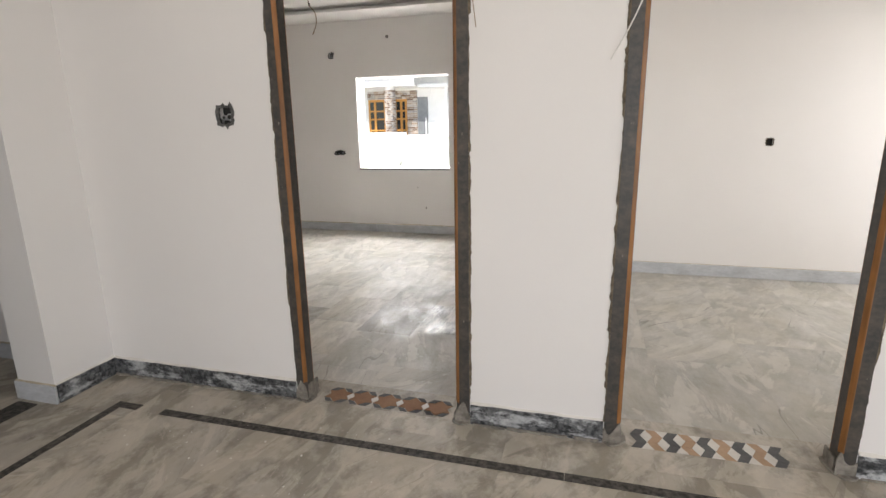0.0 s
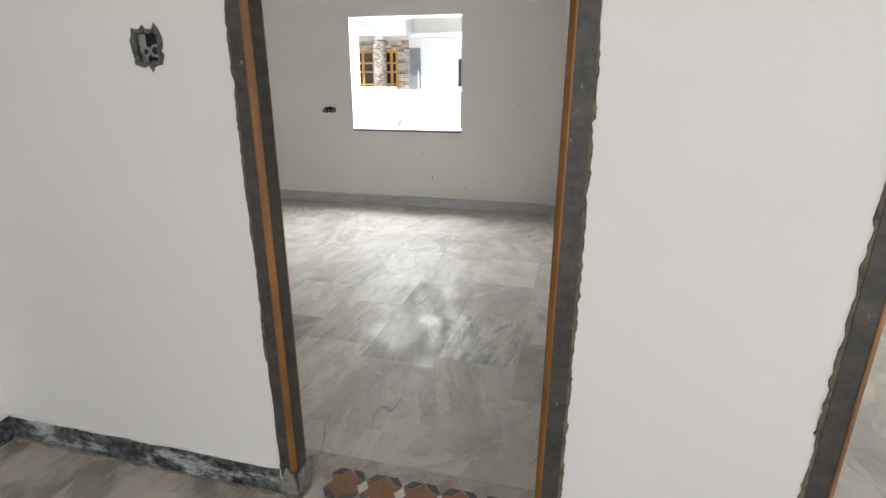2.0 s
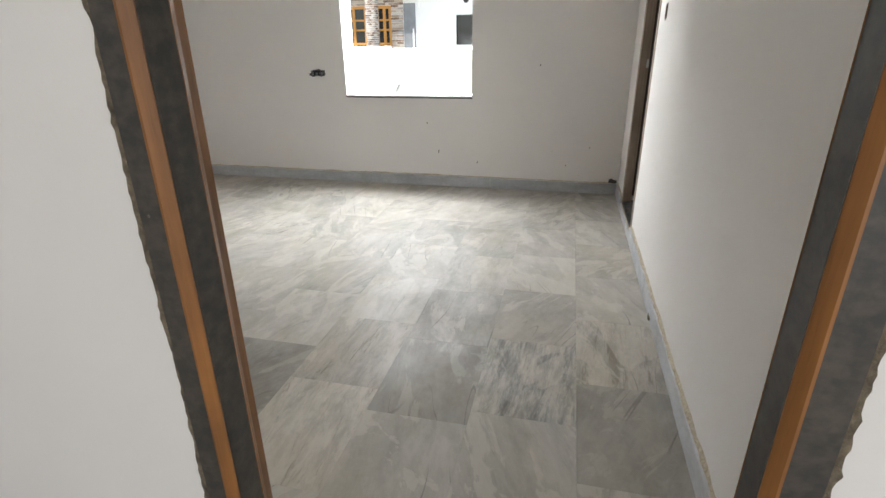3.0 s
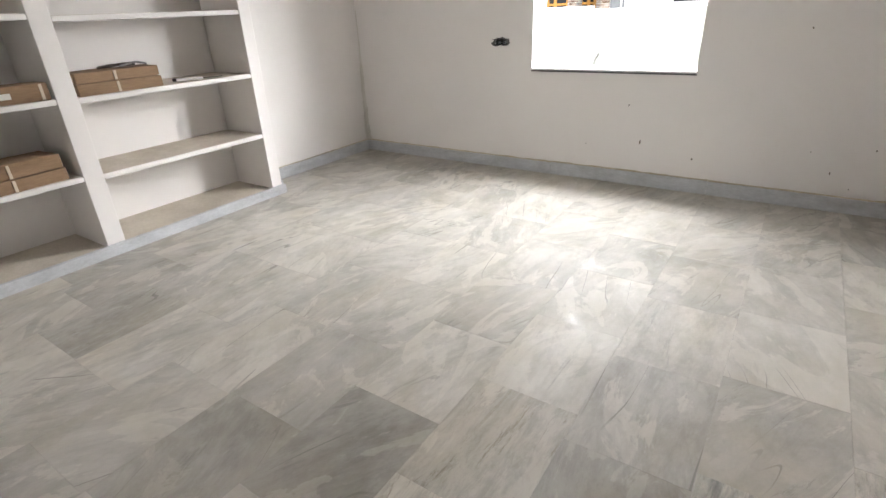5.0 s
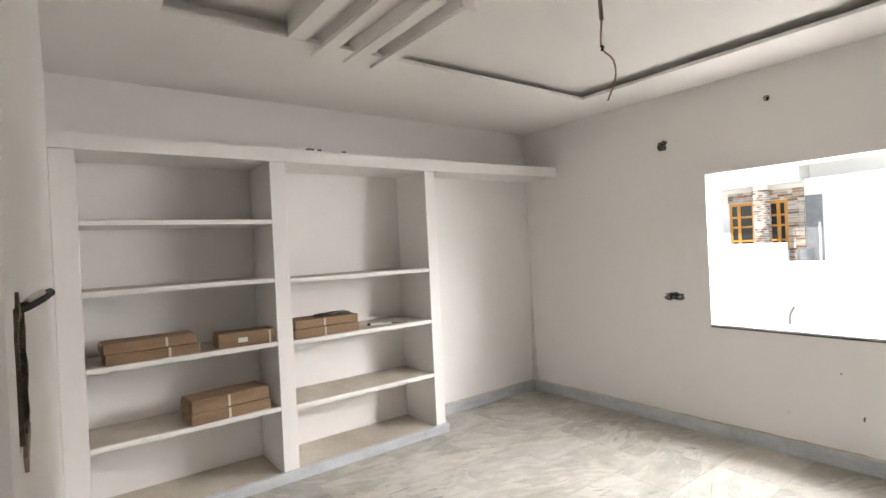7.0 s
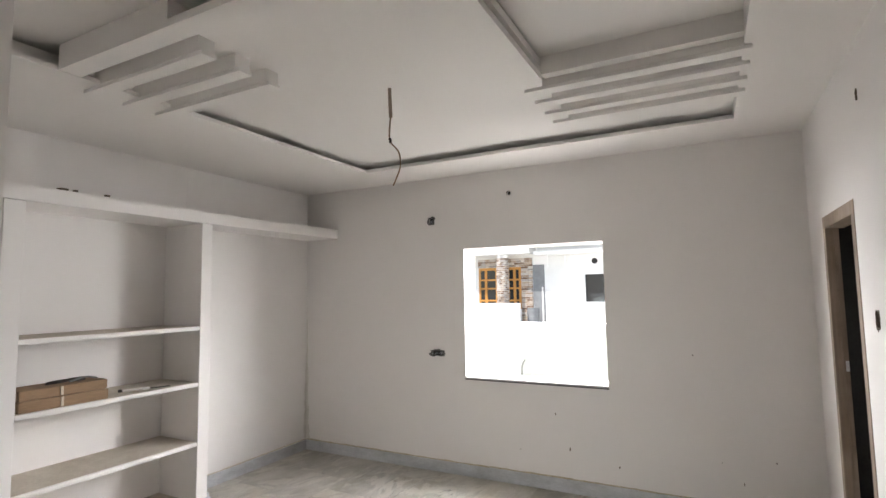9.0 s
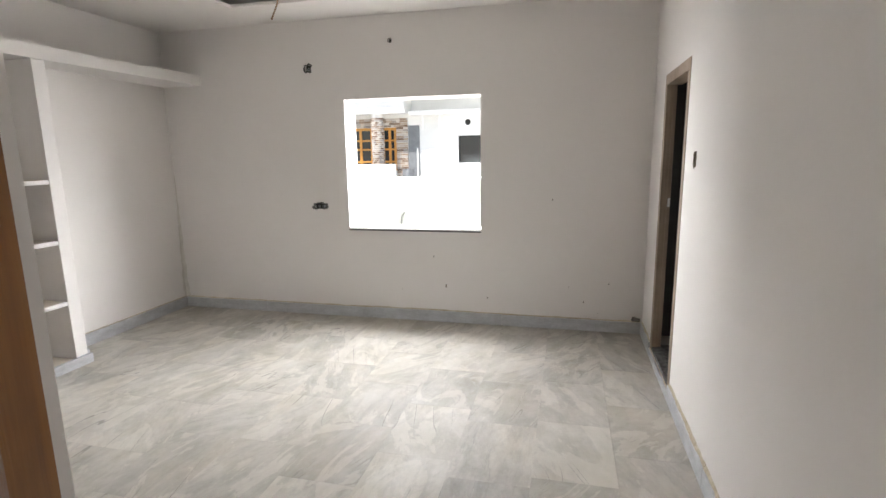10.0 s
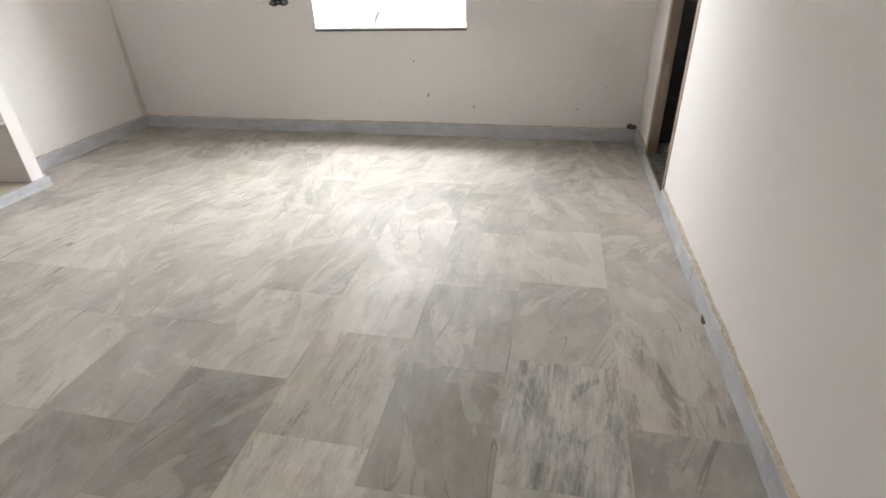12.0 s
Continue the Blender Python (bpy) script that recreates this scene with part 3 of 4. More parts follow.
# ---- door frames ----
def jamb(x_out, x_in, y0, h):
    """One post: a wide dark face to the hall, and a rebate for the door further in."""
    s = 1 if x_in > x_out else -1
    out = [(x_out, y0), (x_in - s * 0.012, y0), (x_in, y0 + 0.012), (x_in, y0 + 0.075), (x_in - s * 0.030, y0 + 0.115), (x_out, y0 + 0.115)]
    return prism(out, "z", 0.0, h)


def chipped(x, y, h, s, rng, amount):
    """Broken plaster edge that runs up beside a post."""
    n = int(h / 0.011)
    right = []
    k = amount
    for i in range(n + 1):
        k = max(0.003, min(amount * 2.4, k + rng.uniform(-0.4, 0.4) * amount))
        if rng.random() < 0.03:
            k = amount * rng.uniform(1.5, 2.8)
        right.append((x - s * k * rng.uniform(0.82, 1.12), 0.10 + (h - 0.10) * i / n))
    return prism([(x + s * 0.004, 0.10)] + right + [(x + s * 0.004, h)], "y", y - 0.004, y + 0.006)


def door_frame(name, a, b, h, widths, seed):
    e = thing(name, "bare wooden door frame with dark primer and raw red wood", "door frame", kind="structure")
    rng = random.Random(seed)
    for s, xo, width in ((1, a, widths[0]), (-1, b, widths[1])):
        p = part("jamb", jamb(xo + s * 0.002, xo + s * width, HALL_Y - 0.006, h - 0.07), FRAME, e, "dark primed wooden jamb")
        xi = xo + s * width
        y = HALL_Y - 0.006
        part("bare_edge", prism([(xi - s * 0.015, y - 0.002), (xi - s * 0.011, y - 0.002), (xi + s * 0.002, y + 0.011), (xi + s * 0.002, y + 0.017), (xi - s * 0.004, y + 0.014), (xi - s * 0.012, y + 0.004)],
             "z", 0.10, h - 0.072), ORANGE, p, "raw reddish wooden corner bead")
        part("bare_edge", prism([(xi - s * 0.002, y + 0.073), (xi + s * 0.0015, y + 0.0735), (xi - s * 0.0283, y + 0.117), (xi - s * 0.031, y + 0.1155)], "z", 0.03, h - 0.072), ORANGE, p, "raw reddish wooden back chamfer")
        part("groove", box(*sorted((xi - s * 0.004, xi + s * 0.0032)), y + 0.0125, y + 0.0155, 0.10, h - 0.072), FRAME, p, "dark groove in the corner bead")
        for k in range(3):
            u, z = xo + s * rng.uniform(0.01, width - 0.016), rng.uniform(0.3, h - 0.3)
            part("paint_fleck", prism(ragged(u, z, rng.uniform(0.001, 0.0025), rng.uniform(0.002, 0.006), rng, 9, 0.35), "y", y - 0.0012, y + 0.002), CEMENT, p, "pale putty fleck")
        part("chipped_plaster", chipped(xo + s * 0.004, HALL_Y, h, s, rng, 0.0058), MORTAR, p, "broken brown plaster edge")
        tops = [(xo + s * (-0.006 + (width + 0.012) * k / 9), (0.075 + 0.03 * math.sin(0.6 * k + seed) + rng.uniform(-0.008, 0.008)) * (1.0 if 0 < k < 9 else 0.7)) for k in range(10)]
        part("cement_foot", prism([tops[0][:1] + (0.0,)] + tops + [tops[-1][:1] + (0.0,)], "y", HALL_Y - 0.010, HALL_Y - 0.004), CEMENT, p, "cement-smeared foot")
        mid = xo + s * width * 0.55
        part("cement_heel", prism(ragged(mid, HALL_Y + 0.045, width * 0.62 + 0.012, 0.072, rng, 18, 0.16), "z", -0.002, 0.008), CEMENT, p, "ragged cement pooled round the foot")
        part("cement_side", box(*sorted((xi - s * 0.003, xi + s * 0.006)), HALL_Y + 0.012, HALL_Y + 0.104, 0.0, rng.uniform(0.05, 0.10), 0.002), CEMENT, p, "cement-smeared side")
    part("head", box(a + 0.002, b - 0.002, HALL_Y - 0.006, HALL_Y + 0.105, h - 0.07, h - 0.002, 0.003), FRAME, e, "dark primed wooden head")
    return e


first = door_frame("door_1", D1[0], D1[1], D1[2], (0.055, 0.064), 5)
door_frame("door_2", D2[0], D2[1], D2[2], (0.066, 0.062), 9)

part("back_lining", prism([(-1.457, HALL_Y + 0.107), (-1.398, HALL_Y + 0.107), (-1.412, HALL_Y + 0.172), (-1.457, HALL_Y + 0.172)], "z", 0.0, D1[2] + 0.02), ORANGE, first, "raw reddish wooden back lining")
bath = thing("door_3", "dusty pale wooden frame of the bathroom doorway", "door frame", kind="structure")
for y0, y1 in ((BATH[0], BATH[0] + 0.06), (BATH[1] - 0.06, BATH[1])):
    p = part("jamb", box(RIGHT_X - 0.004, RIGHT_X + 0.040, y0 + 0.001, y1 - 0.001, BATH[2], BATH[3] - 0.07, 0.004), PALEWOOD, bath)
part("rebate", box(RIGHT_X + 0.0405, RIGHT_X + 0.064, BATH[1] - 0.052, BATH[1] - 0.001, BATH[2] + 0.026, BATH[3] - 0.07, 0.003), PALEWOOD, bath)
part("strike_plate", box(RIGHT_X + 0.046, RIGHT_X + 0.062, BATH[1] - 0.056, BATH[1] - 0.0525, 1.13, 1.19, 0.001), PAPER, bath, "pale strike plate")
part("head", box(RIGHT_X - 0.004, RIGHT_X + 0.10, BATH[0] + 0.001, BATH[1] - 0.001, BATH[3] - 0.07, BATH[3] - 0.001, 0.004), PALEWOOD, bath)

# window opening: projecting sill line
win = thing("window_1", "bare square window opening with a white plastered sill", "window", kind="structure")
part("window_sill", box(WIN[0], WIN[1], FAR_Y - 0.004, FAR_Y + 0.25, WIN[2] - 0.002, WIN[2] + 0.012, 0.004), WALL, win)
part("sill_edge", box(WIN[0] - 0.005, WIN[1] + 0.005, FAR_Y - 0.007, FAR_Y - 0.0005, WIN[2] - 0.014, WIN[2] - 0.003, 0.001), GREYMORTAR, win, "grey cement edge under the sill")


# ---- built-in shelves ----
FX, BX = -4.50, -4.948
shelves = thing("shelf_unit", "white plastered built-in wall shelves in two bays", "shelves")
part("side_pier", box(BX, FX, ROOM_Y + 0.001, 2.478, 0.0, 2.195, 0.006), WALL, shelves)
part("divider", box(BX, FX, 3.553, 3.662, 0.0, 2.195, 0.006), WALL, shelves)
part("side_pier", box(BX, FX, 4.842, 4.938, 0.0, 2.195, 0.006), WALL, shelves)
for y0, y1, zs in ((2.478, 3.553, (1.785, 1.385, 0.950, 0.505)), (3.662, 4.842, (1.370, 0.940, 0.490))):
    for z in zs:
        part("shelf", box(BX, FX - 0.004, y0 + 0.0005, y1 - 0.0005, z - 0.016, z + 0.014, 0.005), WALL, shelves)
    part("bottom_board", box(BX, FX - 0.006, y0 + 0.0005, y1 - 0.0005, 0.0, 0.062), WALL, shelves)
    for z in zs + (0.048,):
        part("dust_film", box(BX + 0.002, FX - 0.022, y0 + 0.004, y1 - 0.004, z + 0.0135, z + 0.0158), SHELF_DUST, shelves, "tan film of plaster dust")
part("plinth", box(FX + 0.0005, FX + 0.028, ROOM_Y + 0.016, 4.955, 0.0, 0.072, 0.004), SKIRT, shelves, "pale grey marble plinth strip")
part("plinth_return", box(LEFT_X + 0.016, FX - 0.0005, 4.939, 4.955, 0.0, 0.100, 0.003), SKIRT, shelves, "pale grey marble return")
loft = thing("loft_slab", "white plastered loft slab over the shelves", "loft",
             prism([(BX, ROOM_Y + 0.001), (FX + 0.004, ROOM_Y + 0.001), (FX + 0.006, 4.90), (FX + 0.10, FAR_Y - 0.001), (LEFT_X + 0.001, FAR_Y - 0.001), (LEFT_X + 0.001, 4.935), (BX, 4.935)], "z", 2.197, 2.29), WALL)
for y, w in ((3.86, 0.05), (3.93, 0.03), (4.12, 0.03)):
    thing("mortar_crumb", "dark crumb of mortar on the loft edge", "debris", prism(ragged(FX - 0.02, y, 0.02, w / 2, random.Random(int(y * 100)), 9), "z", 2.29, 2.305), MORTAR, "crumbs on the loft")


# ---- cardboard packs on the shelves ----
def carton(w, d, h, rng, torn):
    """A flat carton: slightly sagging box with flap seam."""
    bm = bmesh.new()
    add_box(bm, -d / 2, d / 2, -w / 2, w / 2, 0, h, min(0.006, h / 6))
    bmesh.ops.subdivide_edges(bm, edges=[e for e in bm.edges if e.calc_length() > 0.15], cuts=5, use_grid_fill=True)
    for v in bm.verts:
        k = noise.noise(Vector((v.co.x * 9 + torn, v.co.y * 9, v.co.z * 9 + torn)))
        v.co.z += 0.004 * k if v.co.z > 0.003 else 0
        v.co.x += 0.005 * k
    return bm


def pack(y, z, w, d, hs, label, seed, turn=0.0, strap=0.6, sticker=False, x=-4.62):
    rng = random.Random(seed)
    e = thing("carton_pack", label, "cardboard box", at=(x, y, z), group="cardboard packs on the shelves")
    e.rotation_euler = (0, 0, radians(turn))
    h0 = 0.0
    for i, h in enumerate(hs):
        c = part("carton", carton(w * (1 - 0.02 * i), d, h, rng, seed + i), CARD, e)
        c.location = (rng.uniform(-0.006, 0.006) - 0.012 * i, rng.uniform(-0.012, 0.012), h0)
        part("tape", box(d / 2 - 0.002, d / 2 + 0.006, w * (strap - 0.5) - 0.007, w * (strap - 0.5) + 0.007, 0.004, h - 0.004), TAPE, c, "pale packing tape")
        part("end_flap", box(-d / 2 + 0.02, d / 2 - 0.02, -w / 2 - 0.005, -w / 2 + 0.002, 0.004, h * 0.85, 0.001), CARD, c, "frayed end flap")
        if sticker:
            part("paper_label", box(d / 2 + 0.001, d / 2 + 0.006, -0.06, 0.0, h * 0.3, h * 0.62), PAPER, c, "small white paper label")
        h0 += h + 0.002
    return e


S2, S3, R2 = 0.966, 0.521, 0.956
pack(2.81, S2, 0.50, 0.20, (0.062, 0.062), "worn brown cardboard packs stacked on a shelf", 1, 2, 0.66)
pack(3.355, S2, 0.36, 0.18, (0.092,), "brown cardboard pack with a white label on a shelf", 2, -3, 0.9, True)
pack(3.235, S3, 0.50, 0.22, (0.070, 0.080), "dusty brown cardboard packs tied together on a shelf", 3, 5, 0.46)
pack(3.945, R2, 0.50, 0.20, (0.066, 0.060), "brown cardboard packs stacked under loose tools", 4, 0, 0.45)
tool = thing("hand_tool", "dark rusty pliers lying on the cardboard packs", "tool", at=(-4.60, 3.97, R2 + 0.134))
part("handle", tube(bend([(0, -0.12, 0.006), (0.02, -0.05, 0.010), (0.0, 0.02, 0.012)]), 0.007), IRON, tool)
part("handle", tube(bend([(-0.03, -0.10, 0.006), (-0.015, -0.05, 0.012), (0.0, 0.02, 0.014)]), 0.007), IRON, tool)
part("jaw", box(-0.02, 0.02, 0.015, 0.10, 0.0, 0.022, 0.006), IRON, tool)
part("cloth_strip", tube(bend([(0.03, 0.0, 0.006), (0.02, 0.10, 0.02), (0.04, 0.16, 0.006)]), 0.006), STEEL, tool)
knife = thing("putty_knife", "white-handled putty knife with a dark blade on a shelf", "tool", at=(-4.60, 4.48, R2))
knife.rotation_euler = (0, 0, radians(-24))
part("handle", box(-0.012, 0.012, -0.14, 0.03, 0.0, 0.018, 0.006), PAPER, knife, "white handle")
part("blade", box(-0.016, 0.016, 0.03, 0.16, 0.006, 0.010, 0.001), IRON, knife, "dark steel blade")
part("cap", box(-0.013, 0.013, -0.165, -0.14, 0.0, 0.019, 0.005), IRON, knife, "dark end cap")


# ---- wall boxes and holes ----
def wall_hole(axis, plane, s, cu, cz, ru, rz, seed, label, pipe=True, mat=GREYMORTAR, spread=1.35):
    """A cut in the plaster with its broken rim, near-black back for its shade, and conduit. s: the way out of the wall.
    """
    rng = random.Random(seed)
    e = thing("electrical_hole", label, "wall hole")
    inner = ragged(cu, cz, ru * 0.86, rz * 0.86, rng, 26, 0.13)
    outer = [(cu + (u - cu) * spread * rng.uniform(0.85, 1.25), cz + (z - cz) * spread * rng.uniform(0.85, 1.25)) for u, z in inner]
    part("broken_rim", ring_prism(outer, inner, axis, plane - s * 0.010, plane + s * 0.0025), mat, e, "rough broken mortar rim")
    back = [plane - s * 0.048, plane - s * 0.040]
    lo, hi = min(back), max(back)
    bm = box(cu - ru, cu + ru, lo, hi, cz - rz, cz + rz) if axis == "y" else box(lo, hi, cu - ru, cu + ru, cz - rz, cz + rz)
    part("box_back", bm, NEARBLACK, e, "near-black back plate for the cavity's shade")
    if pipe:
        r = min(ru, rz) * 0.42
        for k, (du, dz) in enumerate(((-0.35, -0.25), (0.4, -0.2))):
            u, z = cu + du * ru, cz + dz * rz
            a, b = (u, plane - s * 0.039, z), (u, plane - s * 0.008, z)
            if axis == "x":
                a, b = (a[1], a[0], a[2]), (b[1], b[0], b[2])
            t = part("conduit", tube([a, b], r * (1.0 if k else 0.7), 12), PIPE, e, "grey conduit stub")
            c = Vector(b) - Vector(a)
            # near-black disc on the solid end stands for the open bore's shade
            part("conduit_bore", tube([b, Vector(b) + c.normalized() * 0.0015], r * (1.0 if k else 0.7) * 0.62, 12), NEARBLACK, t, "near-black disc for the bore's shade")
    return e


wall_hole("y", HALL_Y, -1, -1.665, 1.440, 0.040, 0.045, 3, "ragged switch box hole with a conduit in the plaster", True, GREYMORTAR, 1.3)
wall_hole("y", FAR_Y, -1, -3.2325, 1.060, 0.0675, 0.025, 4, "small ragged socket hole in the window wall", True)
wall_hole("y", FAR_Y, -1, -3.2825, 2.295, 0.0325, 0.030, 5, "square fan box hole high in the window wall", True)
wall_hole("y", FAR_Y, -1, -2.4975, 2.485, 0.0175, 0.018, 6, "round dark wiring hole above the window", False, MORTAR, 1.1)
wall_hole("x", RIGHT_X, -1, 4.935, 1.475, 0.030, 0.040, 7, "narrow switch box hole beside the bathroom doorway", False, MORTAR, 1.12)
wall_hole("x", RIGHT_X, -1, 4.970, 2.465, 0.015, 0.025, 8, "small dark wiring hole high in the side wall", False, MORTAR, 1.1)
wall_hole("x", RIGHT_X, -1, 4.1725, 2.455, 0.0175, 0.025, 12, "small dark wiring hole high in the side wall", False, MORTAR, 1.1)
wall_hole("y", 5.03, -1, 1.475, 1.2075, 0.030, 0.0325, 10, "round dark wiring hole in the cream wall", False, MORTAR, 1.15)

# cut-out for a switch panel by the bedroom door, with a chase running off it
sw = wall_hole("y", ROOM_Y, 1, -1.580, 1.465, 0.050, 0.055, 11, "long torn switch panel cut with loose wires", False, MORTAR, 1.12)
tongue = part("torn_tongue", tube(bend([(-1.560, ROOM_Y - 0.012, 1.514), (-1.590, ROOM_Y + 0.004, 1.518), (-1.625, ROOM_Y + 0.014, 1.522), (-1.655, ROOM_Y + 0.021, 1.526)]), 0.0045, 7), NEARBLACK, sw, "dark torn tongue sticking out")
part("plaster_skin", tube([(-1.592, ROOM_Y + 0.006, 1.5225), (-1.630, ROOM_Y + 0.016, 1.5275)], 0.0028, 6), PUTTY, tongue, "pale plaster skin")
part("torn_strip", prism([(-1.625, 1.412), (-1.575, 1.412), (-1.560, 1.400), (-1.572, 1.384), (-1.590, 1.396), (-1.618, 1.402)], "y", ROOM_Y - 0.004, ROOM_Y + 0.003), PALEWOOD, sw, "torn raw plaster tongue")
for k, (z0, z1) in enumerate(((1.455, 1.478), (1.425, 1.452), (1.442, 1.412))):
    part("wire", tube(bend([(-1.625, ROOM_Y - 0.02, z0), (-1.56, ROOM_Y - 0.006, (z0 + z1) / 2), (-1.535, ROOM_Y - 0.02, z1)]), 0.0022, 6), (WHITEWIRE, WIRE)[k % 2], sw, "thin loose wire")
thing("junction_hole", "crumbled dark corner patch above the skirting", "wall hole",
      prism(ragged(-0.395, 0.125, 0.030, 0.018, random.Random(2), 16, 0.35), "y", FAR_Y - 0.018, FAR_Y - 0.0005), GREYMORTAR)
for i, (x, z, w, h) in enumerate(((-2.03, 0.34, 0.007, 0.022), (-1.65, 0.25, 0.008, 0.009), (-2.14, 0.61, 0.004, 0.011), (-0.82, 0.25, 0.004, 0.014), (-1.10, 1.13, 0.007, 0.007),
                                 (-0.62, 0.42, 0.005, 0.007), (-0.95, 0.38, 0.004, 0.005), (-2.45, 0.29, 0.004, 0.005), (-0.70, 0.16, 0.005, 0.004))):
    thing("wall_chip", "tiny dark chip in the putty", "wall mark", prism(ragged(x, z, w * 0.7, h * 0.75, random.Random(i), 9, 0.3), "y", FAR_Y - 0.0025, FAR_Y + 0.001), MORTAR, "chips in the window wall")
for i, (y, z) in enumerate(((4.02, 0.014),)):
    thing("skirting_chip", "dark chip at the foot of the skirting", "wall mark", prism(ragged(y, z, 0.022, 0.014, random.Random(i + 40), 10, 0.3), "x", RIGHT_X - 0.019, RIGHT_X - 0.015), MORTAR, "chips in the skirting")


# bare putty streaks where the walls meet
rng = random.Random(61)
for lo_z, hi_z, w in ((0.11, 1.35, 0.045), (0.11, 0.75, 0.06)):
    edge = [(LEFT_X + w * rng.uniform(0.55, 1.1) * (1 - 0.8 * k / 24), lo_z + (hi_z - lo_z) * k / 24) for k in range(25)]
    thing("putty_streak", "grey unsanded putty streak in the wall corner", "wall mark",
          prism([(LEFT_X + 0.001, lo_z)] + edge + [(LEFT_X + 0.001, hi_z)], "y", FAR_Y - (0.0022 if hi_z > 1 else 0.0035), FAR_Y + 0.001), PUTTY)
edge = [(FAR_Y - 0.05 * rng.uniform(0.5, 1.1) * (1 - 0.8 * k / 24), 0.11 + 0.9 * k / 24) for k in range(25)]
thing("putty_streak", "grey unsanded putty streak in the wall corner", "wall mark", prism([(FAR_Y - 0.004, 0.11)] + edge + [(FAR_Y - 0.004, 1.01)], "x", LEFT_X - 0.001, LEFT_X + 0.0022), PUTTY)


# ---- loose wires ----
hook = thing("fan_wire", "thin twisted fan wire hanging from a ceiling conduit", "wire", at=(-2.50, 4.50, 0))
part("rose_patch", prism(ragged(0, 0, 0.025, 0.022, random.Random(3), 16, 0.2), "z", PANEL - 0.003, PANEL + 0.001), WALL, hook, "grey smudge round the conduit")
part("conduit", tube([(0, 0, PANEL), (0.002, 0, PANEL - 0.08), (0.004, 0.003, PANEL - 0.17)], 0.010, 10), PALEWOOD, hook, "dusty conduit")
part("wire", tube(bend([(0.004, 0.003, PANEL - 0.16), (-0.004, 0.0, PANEL - 0.26), (0.0, 0.006, PANEL - 0.31), (0.045, 0.02, PANEL - 0.37), (0.052, 0.02, PANEL - 0.46), (0.02, 0.0, PANEL - 0.56)]), 0.0045, 6), WIRE, hook)
part("knot", tube(bend([(-0.006, 0, PANEL - 0.29), (0.004, 0.004, PANEL - 0.30), (-0.002, 0, PANEL - 0.315)]), 0.007, 6), IRON, hook)
w2 = thing("loose_wire", "stiff white wire sticking out beside the door frame", "wire")
part("wire", tube(bend([(0.145, HALL_Y - 0.006, 1.98), (0.165, HALL_Y - 0.03, 1.90), (0.162, HALL_Y - 0.05, 1.83), (0.12, HALL_Y - 0.06, 1.72), (0.055, HALL_Y - 0.05, 1.60)]), 0.0028, 6), WHITEWIRE, w2)
w3 = thing("loose_wire", "thin tan wire hanging beside the door frame", "wire")
part("wire", tube(bend([(-0.485, HALL_Y - 0.004, 1.98), (-0.47, HALL_Y - 0.012, 1.86), (-0.455, HALL_Y - 0.016, 1.75)]), 0.0018, 6), WIRE, w3)

# plaster crumbs on the hall floor
rng = random.Random(77)
bm = bmesh.new()
for i in range(70):
    cx, cy = rng.choice([(-1.35, 1.55), (-1.2, 1.72), (-1.0, 1.5), (-1.6, 1.95), (-0.9, 1.9), (-1.75, 1.62)])
    x, y, r = rng.gauss(cx, 0.16), rng.gauss(cy, 0.07), rng.choice([0.0015, 0.002, 0.003, 0.005])
    if y > HALL_Y - 0.03:
        continue
    b2 = bmesh.new()
    bmesh.ops.create_icosphere(b2, subdivisions=1, radius=r)
    for v in b2.verts:
        v.co *= rng.uniform(0.6, 1.3)
        v.co.z *= 0.6
    join_into(bm, b2, Matrix.Translation((x, y, 0.003)))
thing("plaster_crumbs", "white plaster crumbs scattered on the hall floor", "debris", bm, DUST, kind="stuff")

# ---- outside the bedroom window ----
setting("ground", box(-400, 400, FAR_Y + 0.24, 800, -3.4, -3.2), CONCRETE, "pale dusty ground between the houses", "ground")
balcony = thing("balcony", "white-green painted balcony parapet with its slab", "balcony")
part("slab", box(-6.5, 1.5, FAR_Y + 0.232, 7.86, -0.30, -0.10), CONCRETE, balcony)
part("parapet", box(-6.5, 1.5, 7.70, 7.85, -0.10, 1.235, 0.008), PARAPET, balcony)
part("coping", box(-6.5, 1.5, 7.685, 7.865, 1.235, 1.262, 0.006), FACADE, balcony)
part("side_wall", box(-3.75, -3.6, FAR_Y + 0.232, 7.70, -0.10, 1.235, 0.008), FACADE, balcony)
part("pipe_stub", tube(bend([(-2.87, 7.697, 0.62), (-2.87, 7.692, 0.78), (-2.83, 7.69, 0.86)]), 0.008, 8), STEEL, balcony, "thin grey pipe stub")

FY = 19.0
house = thing("neighbour_house", "white neighbouring house with stone cladding and varnished window", "house")
part("wall", wall_mesh("y", FY, FY + 0.3, -14, 6, -3.2, 7.5, [(-8.30, -6.71, 1.0, 2.45), (-4.60, -3.45, 1.235, 2.13)]), FACADE, house)
part("room_back", box(-9.5, -2.5, FY + 1.2, FY + 1.3, 0.6, 3.2), NEARBLACK, house, "near-black sheet for the interior's darkness")
# flat near-black disc in place of the vent hole's shade
part("wall_vent", prism([(-4.22 + 0.095 * math.cos(a * math.tau / 20), 2.555 + 0.095 * math.sin(a * math.tau / 20)) for a in range(20)], "y", FY - 0.01, FY + 0.02), NEARBLACK, house, "round vent, its shaded hole a flat near-black disc")
wf = part("window", box(-8.30, -6.71, FY + 0.02, FY + 0.09, 2.36, 2.45), SAFFRON, house, "varnished orange wooden window")
